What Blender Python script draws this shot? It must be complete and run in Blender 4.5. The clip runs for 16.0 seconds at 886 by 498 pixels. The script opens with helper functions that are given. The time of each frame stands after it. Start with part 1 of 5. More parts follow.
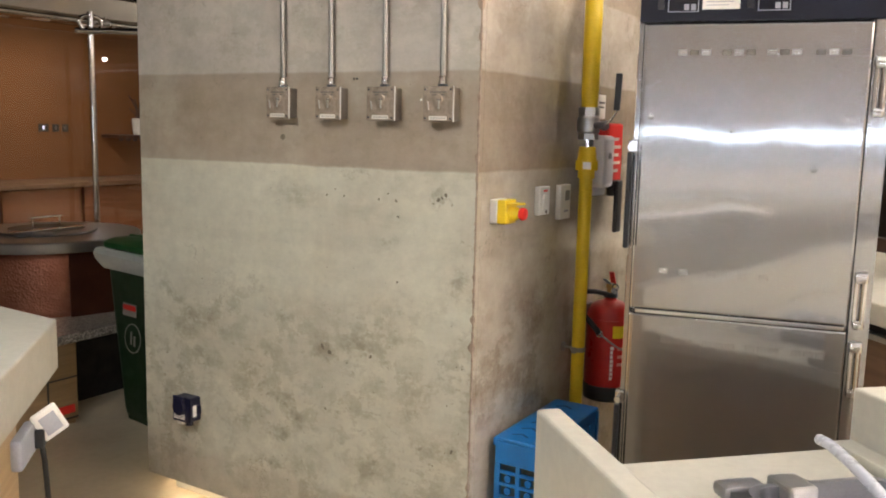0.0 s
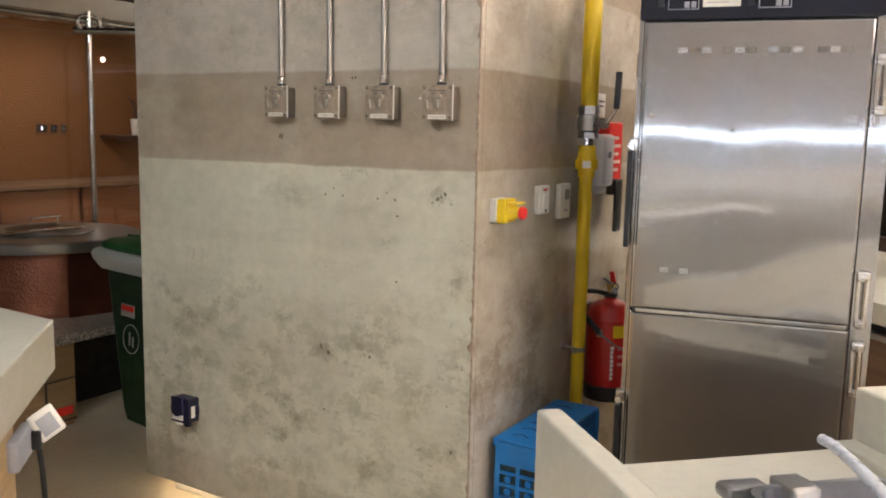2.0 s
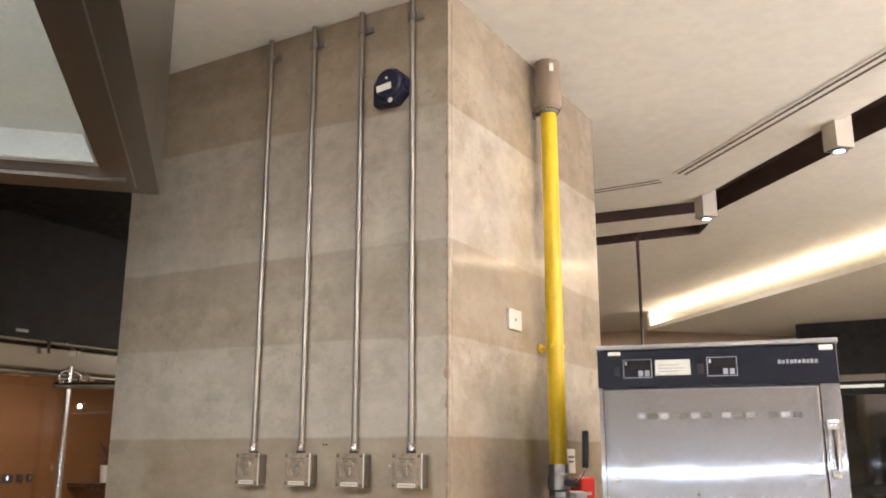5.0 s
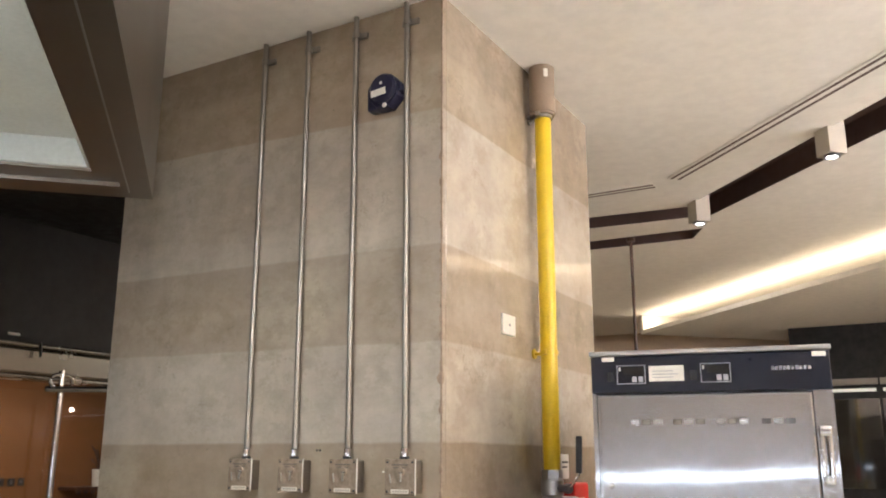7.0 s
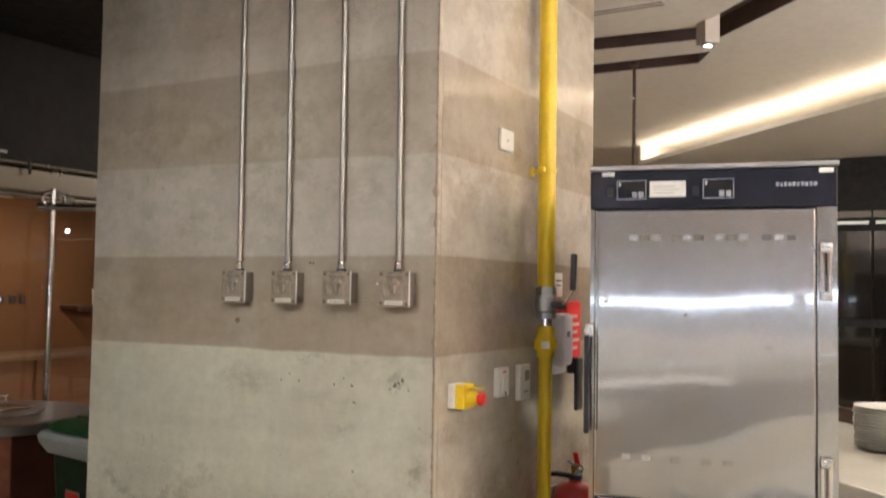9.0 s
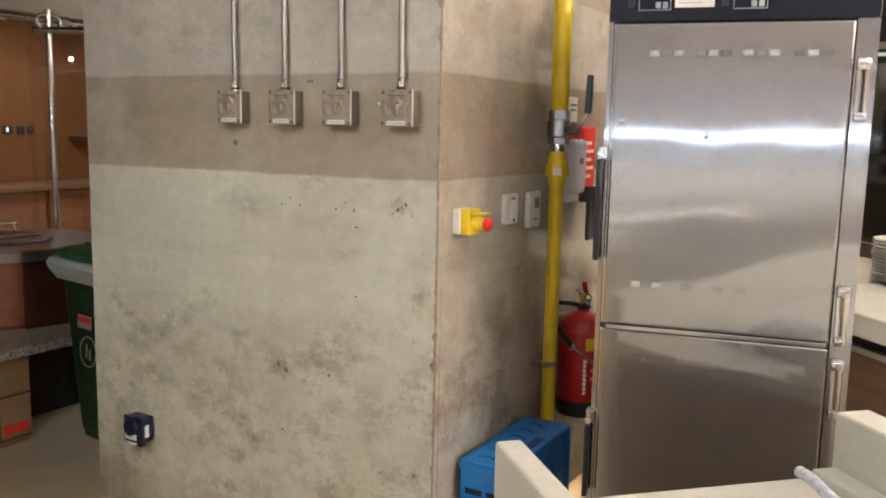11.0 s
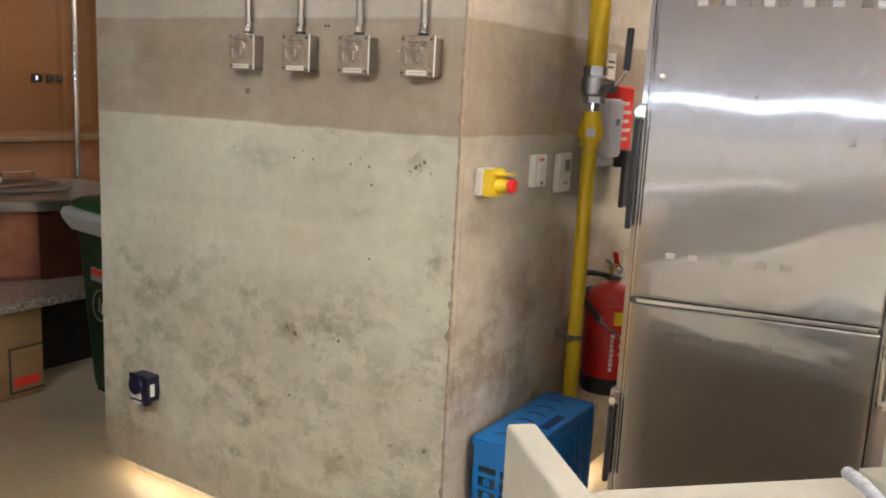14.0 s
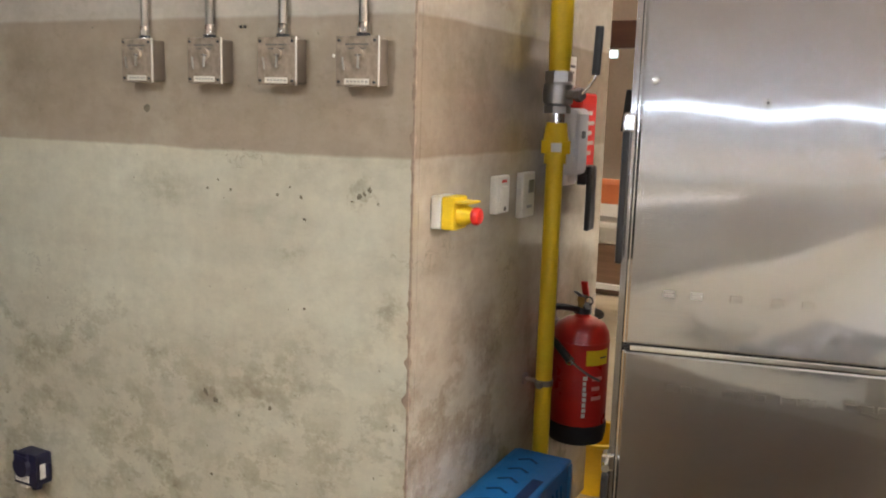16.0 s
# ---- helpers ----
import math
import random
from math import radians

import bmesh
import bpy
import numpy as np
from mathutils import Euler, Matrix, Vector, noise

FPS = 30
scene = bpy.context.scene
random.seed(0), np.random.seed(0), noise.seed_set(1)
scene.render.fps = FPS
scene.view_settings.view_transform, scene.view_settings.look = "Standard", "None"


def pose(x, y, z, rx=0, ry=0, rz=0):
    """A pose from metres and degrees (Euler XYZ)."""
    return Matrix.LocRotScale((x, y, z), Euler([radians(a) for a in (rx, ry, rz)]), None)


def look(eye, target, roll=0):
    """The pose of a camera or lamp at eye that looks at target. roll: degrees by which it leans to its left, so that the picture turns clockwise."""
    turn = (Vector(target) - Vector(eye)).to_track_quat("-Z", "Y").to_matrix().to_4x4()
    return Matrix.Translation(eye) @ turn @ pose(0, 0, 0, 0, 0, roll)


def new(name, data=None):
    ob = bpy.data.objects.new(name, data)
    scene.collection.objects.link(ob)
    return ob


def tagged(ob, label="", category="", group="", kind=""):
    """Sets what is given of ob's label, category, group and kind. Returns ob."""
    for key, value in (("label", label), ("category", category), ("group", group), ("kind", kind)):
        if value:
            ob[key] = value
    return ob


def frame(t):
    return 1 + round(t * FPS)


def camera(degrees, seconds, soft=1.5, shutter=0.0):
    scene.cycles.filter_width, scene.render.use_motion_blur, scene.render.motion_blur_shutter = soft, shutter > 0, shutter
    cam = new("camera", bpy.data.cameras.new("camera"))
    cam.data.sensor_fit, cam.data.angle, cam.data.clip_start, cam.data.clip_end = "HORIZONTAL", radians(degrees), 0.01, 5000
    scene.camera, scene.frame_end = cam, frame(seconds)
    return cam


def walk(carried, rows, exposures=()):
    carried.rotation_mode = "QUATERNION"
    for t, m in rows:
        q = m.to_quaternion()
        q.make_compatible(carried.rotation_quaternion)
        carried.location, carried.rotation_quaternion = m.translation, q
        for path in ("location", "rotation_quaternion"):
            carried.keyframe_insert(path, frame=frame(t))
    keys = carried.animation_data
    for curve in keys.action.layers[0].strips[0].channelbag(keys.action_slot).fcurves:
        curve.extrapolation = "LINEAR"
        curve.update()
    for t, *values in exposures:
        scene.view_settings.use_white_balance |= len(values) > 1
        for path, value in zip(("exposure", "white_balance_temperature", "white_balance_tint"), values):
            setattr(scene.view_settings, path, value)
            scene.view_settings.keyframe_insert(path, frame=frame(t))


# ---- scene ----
cam = camera(54.6, 16.0, soft=1.9, shutter=0.4)
PATH = [
    (0, (1.221, -2.173, 1.457), (0.186, -0.485, 1.175), 1.4),
    (0.5, (1.211, -2.169, 1.455), (0.181, -0.478, 1.173), 1.4),
    (1, (1.208, -2.165, 1.453), (0.175, -0.475, 1.174), 1.4),
    (1.5, (1.213, -2.161, 1.455), (0.182, -0.471, 1.175), 1.3),
    (2, (1.214, -2.161, 1.452), (0.18, -0.472, 1.171), 1.3),
    (2.5, (1.219, -2.16, 1.454), (0.184, -0.472, 1.169), 1.5),
    (3, (1.216, -2.153, 1.456), (0.181, -0.467, 1.164), 1.3),
    (3.5, (1.218, -2.149, 1.45), (0.182, -0.463, 1.162), 1.2),
    (4, (1.245, -2.176, 1.487), (0.205, -0.469, 1.416), 1.0),
    (4.5, (1.27, -2.197, 1.531), (0.255, -0.486, 1.738), 0.6),
    (5, (1.276, -2.211, 1.567), (0.294, -0.532, 2.034), 0.1),
    (7.5, (1.274, -2.212, 1.575), (0.311, -0.524, 2.047), 0.3),
    (8, (1.263, -2.213, 1.569), (0.306, -0.51, 1.996), 0.4),
    (8.5, (1.258, -2.194, 1.554), (0.285, -0.468, 1.829), 0.5),
    (9, (1.228, -2.132, 1.526), (0.245, -0.393, 1.617), 0.9),
    (9.5, (1.205, -2.077, 1.515), (0.215, -0.339, 1.475), 1.1),
    (10, (1.187, -2.066, 1.49), (0.199, -0.334, 1.338), 1.4),
    (10.2, (1.189, -2.068, 1.49), (0.204, -0.338, 1.301), 1.3),
    (12.3, (1.205, -1.880, 1.449), (0.161, -0.209, 1.107), 2.2),
    (12.5, (1.204, -1.878, 1.453), (0.152, -0.212, 1.110), 2.1),
    (13, (1.194, -1.874, 1.449), (0.134, -0.213, 1.107), 2.4),
    (13.5, (1.171, -1.861, 1.449), (0.118, -0.198, 1.095), 2.9),
    (14, (1.145, -1.848, 1.446), (0.088, -0.193, 1.079), 2.9),
    (14.5, (1.095, -1.813, 1.451), (0.054, -0.147, 1.094), 3.1),
    (15, (1.023, -1.749, 1.456), (0.025, -0.043, 1.160), 3.0),
    (15.5, (0.949, -1.697, 1.467), (0.039, 0.057, 1.166), 2.0),
    (16, (0.870, -1.543, 1.443), (-0.034, 0.209, 1.108), 1.7),
]
walk(cam, [(t, look(eye, target, roll)) for t, eye, target, roll in PATH],
     [(t, stops, 6000, 12) for t, stops in ((0.0, 0.40), (0.8, 0.30), (3.5, 0.29), (4.0, 0.38), (5.0, 0.50), (7.5, 0.34), (8.5, 0.28), (9.5, 0.16), (10.0, 0.23), (12.5, 0.43), (14.0, 0.43), (16.0, 0.38))])

# ---- light ----
world = bpy.data.worlds.new("world")
scene.world = world
world.use_nodes = True
world.node_tree.nodes["Background"].inputs[0].default_value = (1.0, 0.85, 0.7, 1)
world.node_tree.nodes["Background"].inputs[1].default_value = 0.05

U = Vector((0.7071, 0.7071, 0))
V = Vector((0.7071, -0.7071, 0))
CEIL = 3.06


def area_lamp(name, place, target, size, power, colour, size_y=None):
    data = bpy.data.lights.new(name, "AREA")
    data.energy, data.color, data.size = power, colour, size
    if size_y:
        data.shape, data.size_y = "RECTANGLE", size_y
    ob = new(name, data)
    ob.matrix_world = look(place, target)
    return ob


def spot_lamp(name, place, target, power, colour, angle=80, radius=0.04, blend=0.8):
    data = bpy.data.lights.new(name, "SPOT")
    data.energy, data.color, data.spot_size, data.spot_blend, data.shadow_soft_size = power, colour, radians(angle), blend, radius
    ob = new(name, data)
    ob.matrix_world = look(place, target)
    return ob


WARM = (1.0, 0.88, 0.72)
NEUTRAL = (1.0, 0.985, 0.93)

# ---- materials ----


def rgb(r, g, b):
    """Linear colour from 0-255 sRGB."""
    f = lambda c: (c / 12.92) if c <= 0.04045 else ((c + 0.055) / 1.055) ** 2.4
    return (f(r / 255), f(g / 255), f(b / 255), 1)


class Graph:
    """A small builder for node materials."""

    def __init__(self, name):
        self.mat = bpy.data.materials.new(name)
        self.mat.use_nodes = True
        self.tree = self.mat.node_tree
        self.bsdf = self.tree.nodes["Principled BSDF"]

    def node(self, kind, **values):
        n = self.tree.nodes.new(kind)
        for key, value in values.items():
            n.inputs[key].default_value = value
        return n

    def link(self, a, b):
        self.tree.links.new(a, b)

    def coords(self, scale=(1, 1, 1), world_space=False):
        m = self.node("ShaderNodeMapping")
        m.inputs["Scale"].default_value = scale
        if world_space:
            self.link(self.node("ShaderNodeNewGeometry").outputs["Position"], m.inputs["Vector"])
        else:
            self.link(self.node("ShaderNodeTexCoord").outputs["Object"], m.inputs["Vector"])
        return m.outputs["Vector"]

    def noise(self, scale, detail=4.0, rough=0.55, stretch=(1, 1, 1), world_space=False):
        n = self.node("ShaderNodeTexNoise", Scale=scale, Detail=detail, Roughness=rough)
        self.link(self.coords(stretch, world_space), n.inputs["Vector"])
        return n.outputs["Fac"]

    def ramp(self, fac, stops, constant=False):
        n = self.node("ShaderNodeValToRGB")
        r = n.color_ramp
        if constant:
            r.interpolation = "CONSTANT"
        while len(r.elements) < len(stops):
            r.elements.new(0.5)
        for e, (p, c) in zip(r.elements, stops):
            e.position = p
            e.color = c if len(c) == 4 else (*c, 1)
        self.link(fac, n.inputs["Fac"])
        return n.outputs["Color"]

    def mix(self, fac, a, b, blend="MIX"):
        n = self.node("ShaderNodeMix")
        n.data_type, n.blend_type = "RGBA", blend
        for value, socket in ((fac, n.inputs[0]), (a, n.inputs[6]), (b, n.inputs[7])):
            if hasattr(value, "node"):
                self.link(value, socket)
            else:
                socket.default_value = value
        return n.outputs[2]

    def maths(self, op, a, b=0.5):
        n = self.node("ShaderNodeMath")
        n.operation = op
        for value, socket in ((a, n.inputs[0]), (b, n.inputs[1])):
            if hasattr(value, "node"):
                self.link(value, socket)
            else:
                socket.default_value = value
        return n.outputs[0]

    def bump(self, height, strength, distance=0.01):
        n = self.node("ShaderNodeBump", Strength=strength, Distance=distance)
        self.link(height, n.inputs["Height"])
        self.link(n.outputs["Normal"], self.bsdf.inputs["Normal"])

    def set(self, colour=None, rough=None, metal=None, coat=None):
        for value, key in ((colour, "Base Color"), (rough, "Roughness"), (metal, "Metallic"), (coat, "Coat Weight")):
            if value is None:
                continue
            if hasattr(value, "node"):
                self.link(value, self.bsdf.inputs[key])
            else:
                self.bsdf.inputs[key].default_value = value
        return self.mat


def plain(name, colour, rough=0.5, metal=0.0, vary=0.12, scale=6.0, bump=0.0, bump_scale=80.0, coat=0.0):
    """A surface of one colour with grime at two scales."""
    g = Graph(name)
    dark = tuple(c * (1 - vary) for c in colour[:3]) + (1,)
    light = tuple(min(1, c * (1 + vary)) for c in colour[:3]) + (1,)
    big = g.ramp(g.noise(scale), [(0.3, dark), (0.7, light)])
    fine = g.ramp(g.noise(scale * 14, 3), [(0.35, (0.93, 0.93, 0.93)), (0.65, (1, 1, 1))])
    col = g.mix(1.0, big, fine, "MULTIPLY")
    r = g.ramp(g.noise(scale * 2.3), [(0.3, (rough * 0.85,) * 3), (0.7, (min(1, rough * 1.2),) * 3)])
    if bump:
        g.bump(g.noise(bump_scale, 3), bump, 0.004)
    return g.set(col, r, metal, coat)


def glow(name, colour, strength):
    g = Graph(name)
    g.bsdf.inputs["Emission Color"].default_value = (*colour[:3], 1)
    g.bsdf.inputs["Emission Strength"].default_value = strength
    return g.set((0.8, 0.8, 0.8, 1), 0.5)


# stains of the front face: x, z, half width, half height, strength
STAINS_LOW = [(-0.57, 0.71, 0.060, 0.022, 0.95), (-0.89, 0.59, 0.075, 0.040, 0.5), (-0.73, 0.49, 0.042, 0.033, 0.65), (-0.68, 0.45, 0.056, 0.034, 0.6), (-0.76, 0.37, 0.045, 0.034, 0.75), (-0.95, 0.385, 0.085, 0.030, 0.45),
              (-0.79, 0.26, 0.044, 0.030, 0.75), (-0.66, 0.29, 0.085, 0.066, 0.35), (-0.36, 0.34, 0.068, 0.032, 0.5), (-0.21, 0.55, 0.034, 0.020, 0.6), (-0.07, 0.48, 0.034, 0.030, 0.45)]
STAINS_HIGH = [(-1.14, 0.60, 0.098, 0.036, 0.45), (-1.18, 0.72, 0.105, 0.046, 0.5), (-0.43, 0.74, 0.092, 0.036, 0.5), (-0.30, 0.81, 0.070, 0.048, 0.4), (-1.31, 0.82, 0.052, 0.036, 0.75), (-0.88, 0.87, 0.044, 0.020, 0.5),
               (-0.77, 0.80, 0.042, 0.022, 0.6), (-0.71, 1.22, 0.080, 0.040, 0.35), (-0.13, 1.24, 0.030, 0.016, 0.7), (-0.04, 0.99, 0.032, 0.045, 0.65), (-0.30, 1.09, 0.036, 0.018, 0.4), (-1.16, 1.52, 0.090, 0.045, 0.35)]


def concrete(name, light, dark, upper, stain_colour, stain, gloss, brown, scale, fleck, coat, stains=()):
    """Banded fair-faced concrete in pour layers, with stains, hairline cracks and pin holes under a clear sealer."""
    g = Graph(name)
    grey = lambda v: (v, v, v)
    sep = g.node("ShaderNodeSeparateXYZ")
    g.link(g.coords((1, 1, 1), True), sep.inputs[0])
    wob = g.noise(3.0, 6, 0.62, (1, 1, 0.4), True)
    z = g.maths("ADD", sep.outputs[2], g.maths("MULTIPLY", g.maths("SUBTRACT", wob, 0.5), 0.022))
    h = lambda v: v / 3.2
    k = lambda c, f: tuple(x * f for x in c)
    mid = tuple(a * 0.6 + b * 0.4 for a, b in zip(light, dark))
    between = tuple(a * 0.35 + b * 0.65 for a, b in zip(upper, dark))
    layers = [(0.225, k(light, 1.0), 0.0), (0.62, k(light, 0.985), 0.0), (0.885, k(light, 1.06), 0.004), (1.06, k(light, 0.985), 0.004), (1.20, k(light, 1.05), 0.006), (1.325, dark, 0.008), (1.47, k(dark, 0.95), 0.0), (1.620, upper, 0.0),
              (1.917, k(between, 1.0), -0.016), (2.07, k(between, 0.93), -0.01), (2.217, upper, -0.012), (2.44, k(upper, 0.97), -0.01), (2.662, k(dark, 1.04), -0.030), (2.86, k(dark, 0.94), -0.02)]
    col = mid + (1,)
    for level, tone, lean in layers:
        soft = 0.012 if lean in (0.0, 0.004, 0.006, -0.01, -0.02) and level != 1.620 else 0.004
        step = g.node("ShaderNodeMapRange")
        g.link(g.maths("SUBTRACT", z, g.maths("MULTIPLY", sep.outputs[0], lean)), step.inputs["Value"])
        step.inputs["From Min"].default_value, step.inputs["From Max"].default_value = level - soft, level + soft
        col = g.mix(step.outputs["Result"], col, tone + (1,))
    # broad brown clouds and paler washed areas
    cloud = g.noise(1.5, 7, 0.66, (1, 1, 1.2), True)
    col = g.mix(g.maths("MULTIPLY", g.ramp(cloud, [(0.42, grey(0)), (0.68, grey(1))]), brown), col, rgb(150, 130, 108))
    pale = g.ramp(g.noise(2.6, 6, 0.6, (1, 1, 0.8), True), [(0.5, grey(0)), (0.72, grey(0.35))])
    col = g.mix(pale, col, k(light, 1.12) + (1,))
    streak = g.ramp(g.noise(8.0, 5, 0.65, (1, 1, 0.14), True), [(0.30, grey(0.84)), (0.52, grey(1))])
    col = g.mix(0.35, col, streak, "MULTIPLY")
    trowel = g.ramp(g.noise(5.5, 9, 0.74, (0.8, 0.8, 1.7), True), [(0.30, grey(0.80)), (0.50, grey(0.97)), (0.66, grey(1.06))])
    col = g.mix(0.8, col, trowel, "MULTIPLY")
    mottle = g.ramp(g.noise(18.0, 7, 0.7, (1, 1, 1), True), [(0.3, grey(0.84)), (0.6, grey(1.0))])
    col = g.mix(0.75, col, mottle, "MULTIPLY")
    # soft grey-brown stains in clusters, thickest low down
    wavy = g.maths("ADD", z, g.maths("MULTIPLY", g.maths("SUBTRACT", g.noise(2.2, 4, 0.6, (1, 1, 0.6), True), 0.5), 0.5))
    where = g.ramp(g.maths("DIVIDE", wavy, 3.2), [(h(0.05), grey(0.55)), (h(0.30), grey(1)), (h(0.82), grey(0.95)), (h(0.93), grey(0.22)), (h(1.22), grey(0.12)), (h(1.40), grey(0.50)), (h(1.60), grey(0.35)), (h(2.0), grey(0.8)), (h(2.25), grey(0.4)), (h(2.9), grey(0.7))])
    cluster = g.ramp(g.noise(4.2, 3, 0.5, (1, 1, 1.2), True), [(0.38, grey(0.2)), (0.56, grey(1))])
    blotch = g.ramp(g.noise(scale, 10, 0.70, (1, 1, 1.25), True), [(0.48, grey(0)), (0.515, grey(0.6)), (0.60, grey(1))])
    grit = g.ramp(g.noise(55.0, 6, 0.75, (1, 1, 1.1), True), [(0.36, grey(0.6)), (0.6, grey(1))])
    mask = g.mix(1.0, g.mix(1.0, blotch, cluster, "MULTIPLY"), g.mix(1.0, where, grit, "MULTIPLY"), "MULTIPLY")
    col = g.mix(g.maths("MULTIPLY", mask, stain), col, stain_colour)
    # single stains with ragged, cloudy outlines
    if stains:
        warp = g.node("ShaderNodeTexNoise", Scale=8.0, Detail=9.0, Roughness=0.72)
        g.link(g.coords((1, 1, 1), True), warp.inputs["Vector"])
        shift = g.node("ShaderNodeVectorMath")
        shift.operation = "MULTIPLY_ADD"
        g.link(warp.outputs["Color"], shift.inputs[0])
        shift.inputs[1].default_value = (0.34, 0.0, 0.24)
        g.link(g.coords((1, 1, 1), True), shift.inputs[2])
        total = None
        for sx, sz, rx, rz, amount in stains:
            e = g.node("ShaderNodeVectorMath")
            e.operation = "MULTIPLY_ADD"
            g.link(shift.outputs[0], e.inputs[0])
            e.inputs[1].default_value = (1 / rx, 0.0, 1 / rz)
            e.inputs[2].default_value = (-(sx + 0.17) / rx, 0.0, -(sz + 0.12) / rz)
            d = g.node("ShaderNodeVectorMath")
            d.operation = "LENGTH"
            g.link(e.outputs[0], d.inputs[0])
            f = g.maths("MULTIPLY", g.maths("SUBTRACT", 1.45, d.outputs["Value"]), amount * 1.3)
            total = f if total is None else g.maths("MAXIMUM", total, f)
        ragged = g.ramp(g.noise(26.0, 8, 0.72, (1, 1, 1.3), True), [(0.40, grey(0.25)), (0.56, grey(1))])
        spot = g.mix(1.0, g.ramp(total, [(0.0, grey(0)), (0.9, grey(1))]), ragged, "MULTIPLY")
        col = g.mix(g.maths("MULTIPLY", spot, 0.55), col, rgb(116, 105, 80))
    # small dark flecks, in the stained clusters
    flecks = g.ramp(g.noise(24.0, 7, 0.66, (1, 1, 1.6), True), [(0.585, grey(0)), (0.64, grey(0.7)), (0.72, grey(1))])
    flecks = g.mix(1.0, g.mix(1.0, flecks, cluster, "MULTIPLY"), where, "MULTIPLY")
    col = g.mix(g.maths("MULTIPLY", flecks, fleck * stain), col, tuple(c * 0.62 for c in stain_colour[:3]) + (1,))
    # hairline cracks, only here and there
    cell = g.node("ShaderNodeTexVoronoi", Scale=2.3)
    cell.feature = "DISTANCE_TO_EDGE"
    wander = g.node("ShaderNodeTexNoise", Scale=5.0, Detail=8.0, Roughness=0.7)
    g.link(g.coords((1, 1, 1), True), wander.inputs["Vector"])
    bent = g.node("ShaderNodeVectorMath")
    bent.operation = "MULTIPLY_ADD"
    g.link(wander.outputs["Color"], bent.inputs[0])
    bent.inputs[1].default_value = (0.5, 0.5, 0.5)
    g.link(g.coords((1, 1, 1), True), bent.inputs[2])
    g.link(bent.outputs[0], cell.inputs["Vector"])
    crack = g.maths("LESS_THAN", cell.outputs["Distance"], 0.006)
    rare = g.ramp(g.noise(3.1, 3, 0.5, (1, 1, 1), True), [(0.55, grey(0)), (0.63, grey(1))])
    col = g.mix(g.maths("MULTIPLY", g.mix(1.0, rare, crack, "MULTIPLY"), 0.4), col, rgb(104, 92, 76))
    # pin holes
    v = g.node("ShaderNodeTexVoronoi", Scale=16.0, Randomness=1.0)
    g.link(g.coords((1, 1, 1), True), v.inputs["Vector"])
    size = g.maths("MULTIPLY", g.ramp(g.noise(4.0, 2, 0.5, (1, 1, 1), True), [(0.5, grey(0)), (0.78, grey(1))]), 0.10)
    pit = g.maths("LESS_THAN", v.outputs["Distance"], size)
    col = g.mix(g.maths("MULTIPLY", pit, 0.5), col, rgb(84, 76, 68))
    height = g.maths("SUBTRACT", g.noise(45, 5, 0.65, (1, 1, 1), True), g.maths("MULTIPLY", pit, 0.6))
    g.bump(height, 0.16, 0.003)
    g.bsdf.inputs["Coat Roughness"].default_value = 0.025
    return g.set(col, gloss, 0.0, coat)


def brushed(name, colour=(0.52, 0.52, 0.52, 1), rough=0.105, stretch=(0.5, 0.5, 60), dents=0.42, crisp=0.0):
    """Brushed stainless steel, slightly wavy."""
    g = Graph(name)
    grain = g.noise(9.0, 4, 0.6, stretch)
    smear = g.noise(3.0, 5, 0.6)
    col = g.mix(1.0, g.ramp(grain, [(0.3, tuple(c * 0.92 for c in colour[:3])), (0.7, colour)]), g.ramp(smear, [(0.3, (0.95, 0.95, 0.95)), (0.6, (1, 1, 1))]), "MULTIPLY")
    r = g.ramp(smear, [(0.3, (rough * 0.95,) * 3), (0.7, (rough * 1.1,) * 3)])
    g.bump(g.maths("ADD", g.noise(1.5, 1.5, 0.4), g.maths("MULTIPLY", grain, 0.004)), dents, 0.02)
    out = g.set(col, r, 1.0)
    if crisp:  # polished crests of the brushing mirror more sharply than the ground
        fine = g.node("ShaderNodeBsdfAnisotropic", Roughness=crisp)
        g.link(col, fine.inputs["Color"])
        sheet = g.node("ShaderNodeBump", Strength=dents, Distance=0.02)
        g.link(g.noise(1.5, 1.5, 0.4), sheet.inputs["Height"])
        g.link(sheet.outputs["Normal"], fine.inputs["Normal"])
        both = g.node("ShaderNodeMixShader", Fac=0.45)
        g.link(g.bsdf.outputs[0], both.inputs[1])
        g.link(fine.outputs[0], both.inputs[2])
        g.link(both.outputs[0], g.tree.nodes["Material Output"].inputs["Surface"])
    return out


def hammered(name):
    g = Graph(name)
    v = g.node("ShaderNodeTexVoronoi", Scale=95.0)
    v.feature = "SMOOTH_F1"
    g.link(g.coords(), v.inputs["Vector"])
    g.bump(v.outputs["Distance"], 0.4, 0.008)
    col = g.ramp(g.noise(5, 5), [(0.3, rgb(122, 74, 56)), (0.7, rgb(172, 114, 90))])
    return g.set(col, 0.42, 0.75)


def granite(name):
    g = Graph(name)
    v = g.node("ShaderNodeTexVoronoi", Scale=130.0)
    g.link(g.coords(), v.inputs["Vector"])
    col = g.ramp(v.outputs["Color"], [(0.2, rgb(60, 55, 50)), (0.5, rgb(135, 125, 112)), (0.8, rgb(185, 178, 165))])
    return g.set(g.mix(0.35, col, rgb(130, 118, 105)), 0.3)


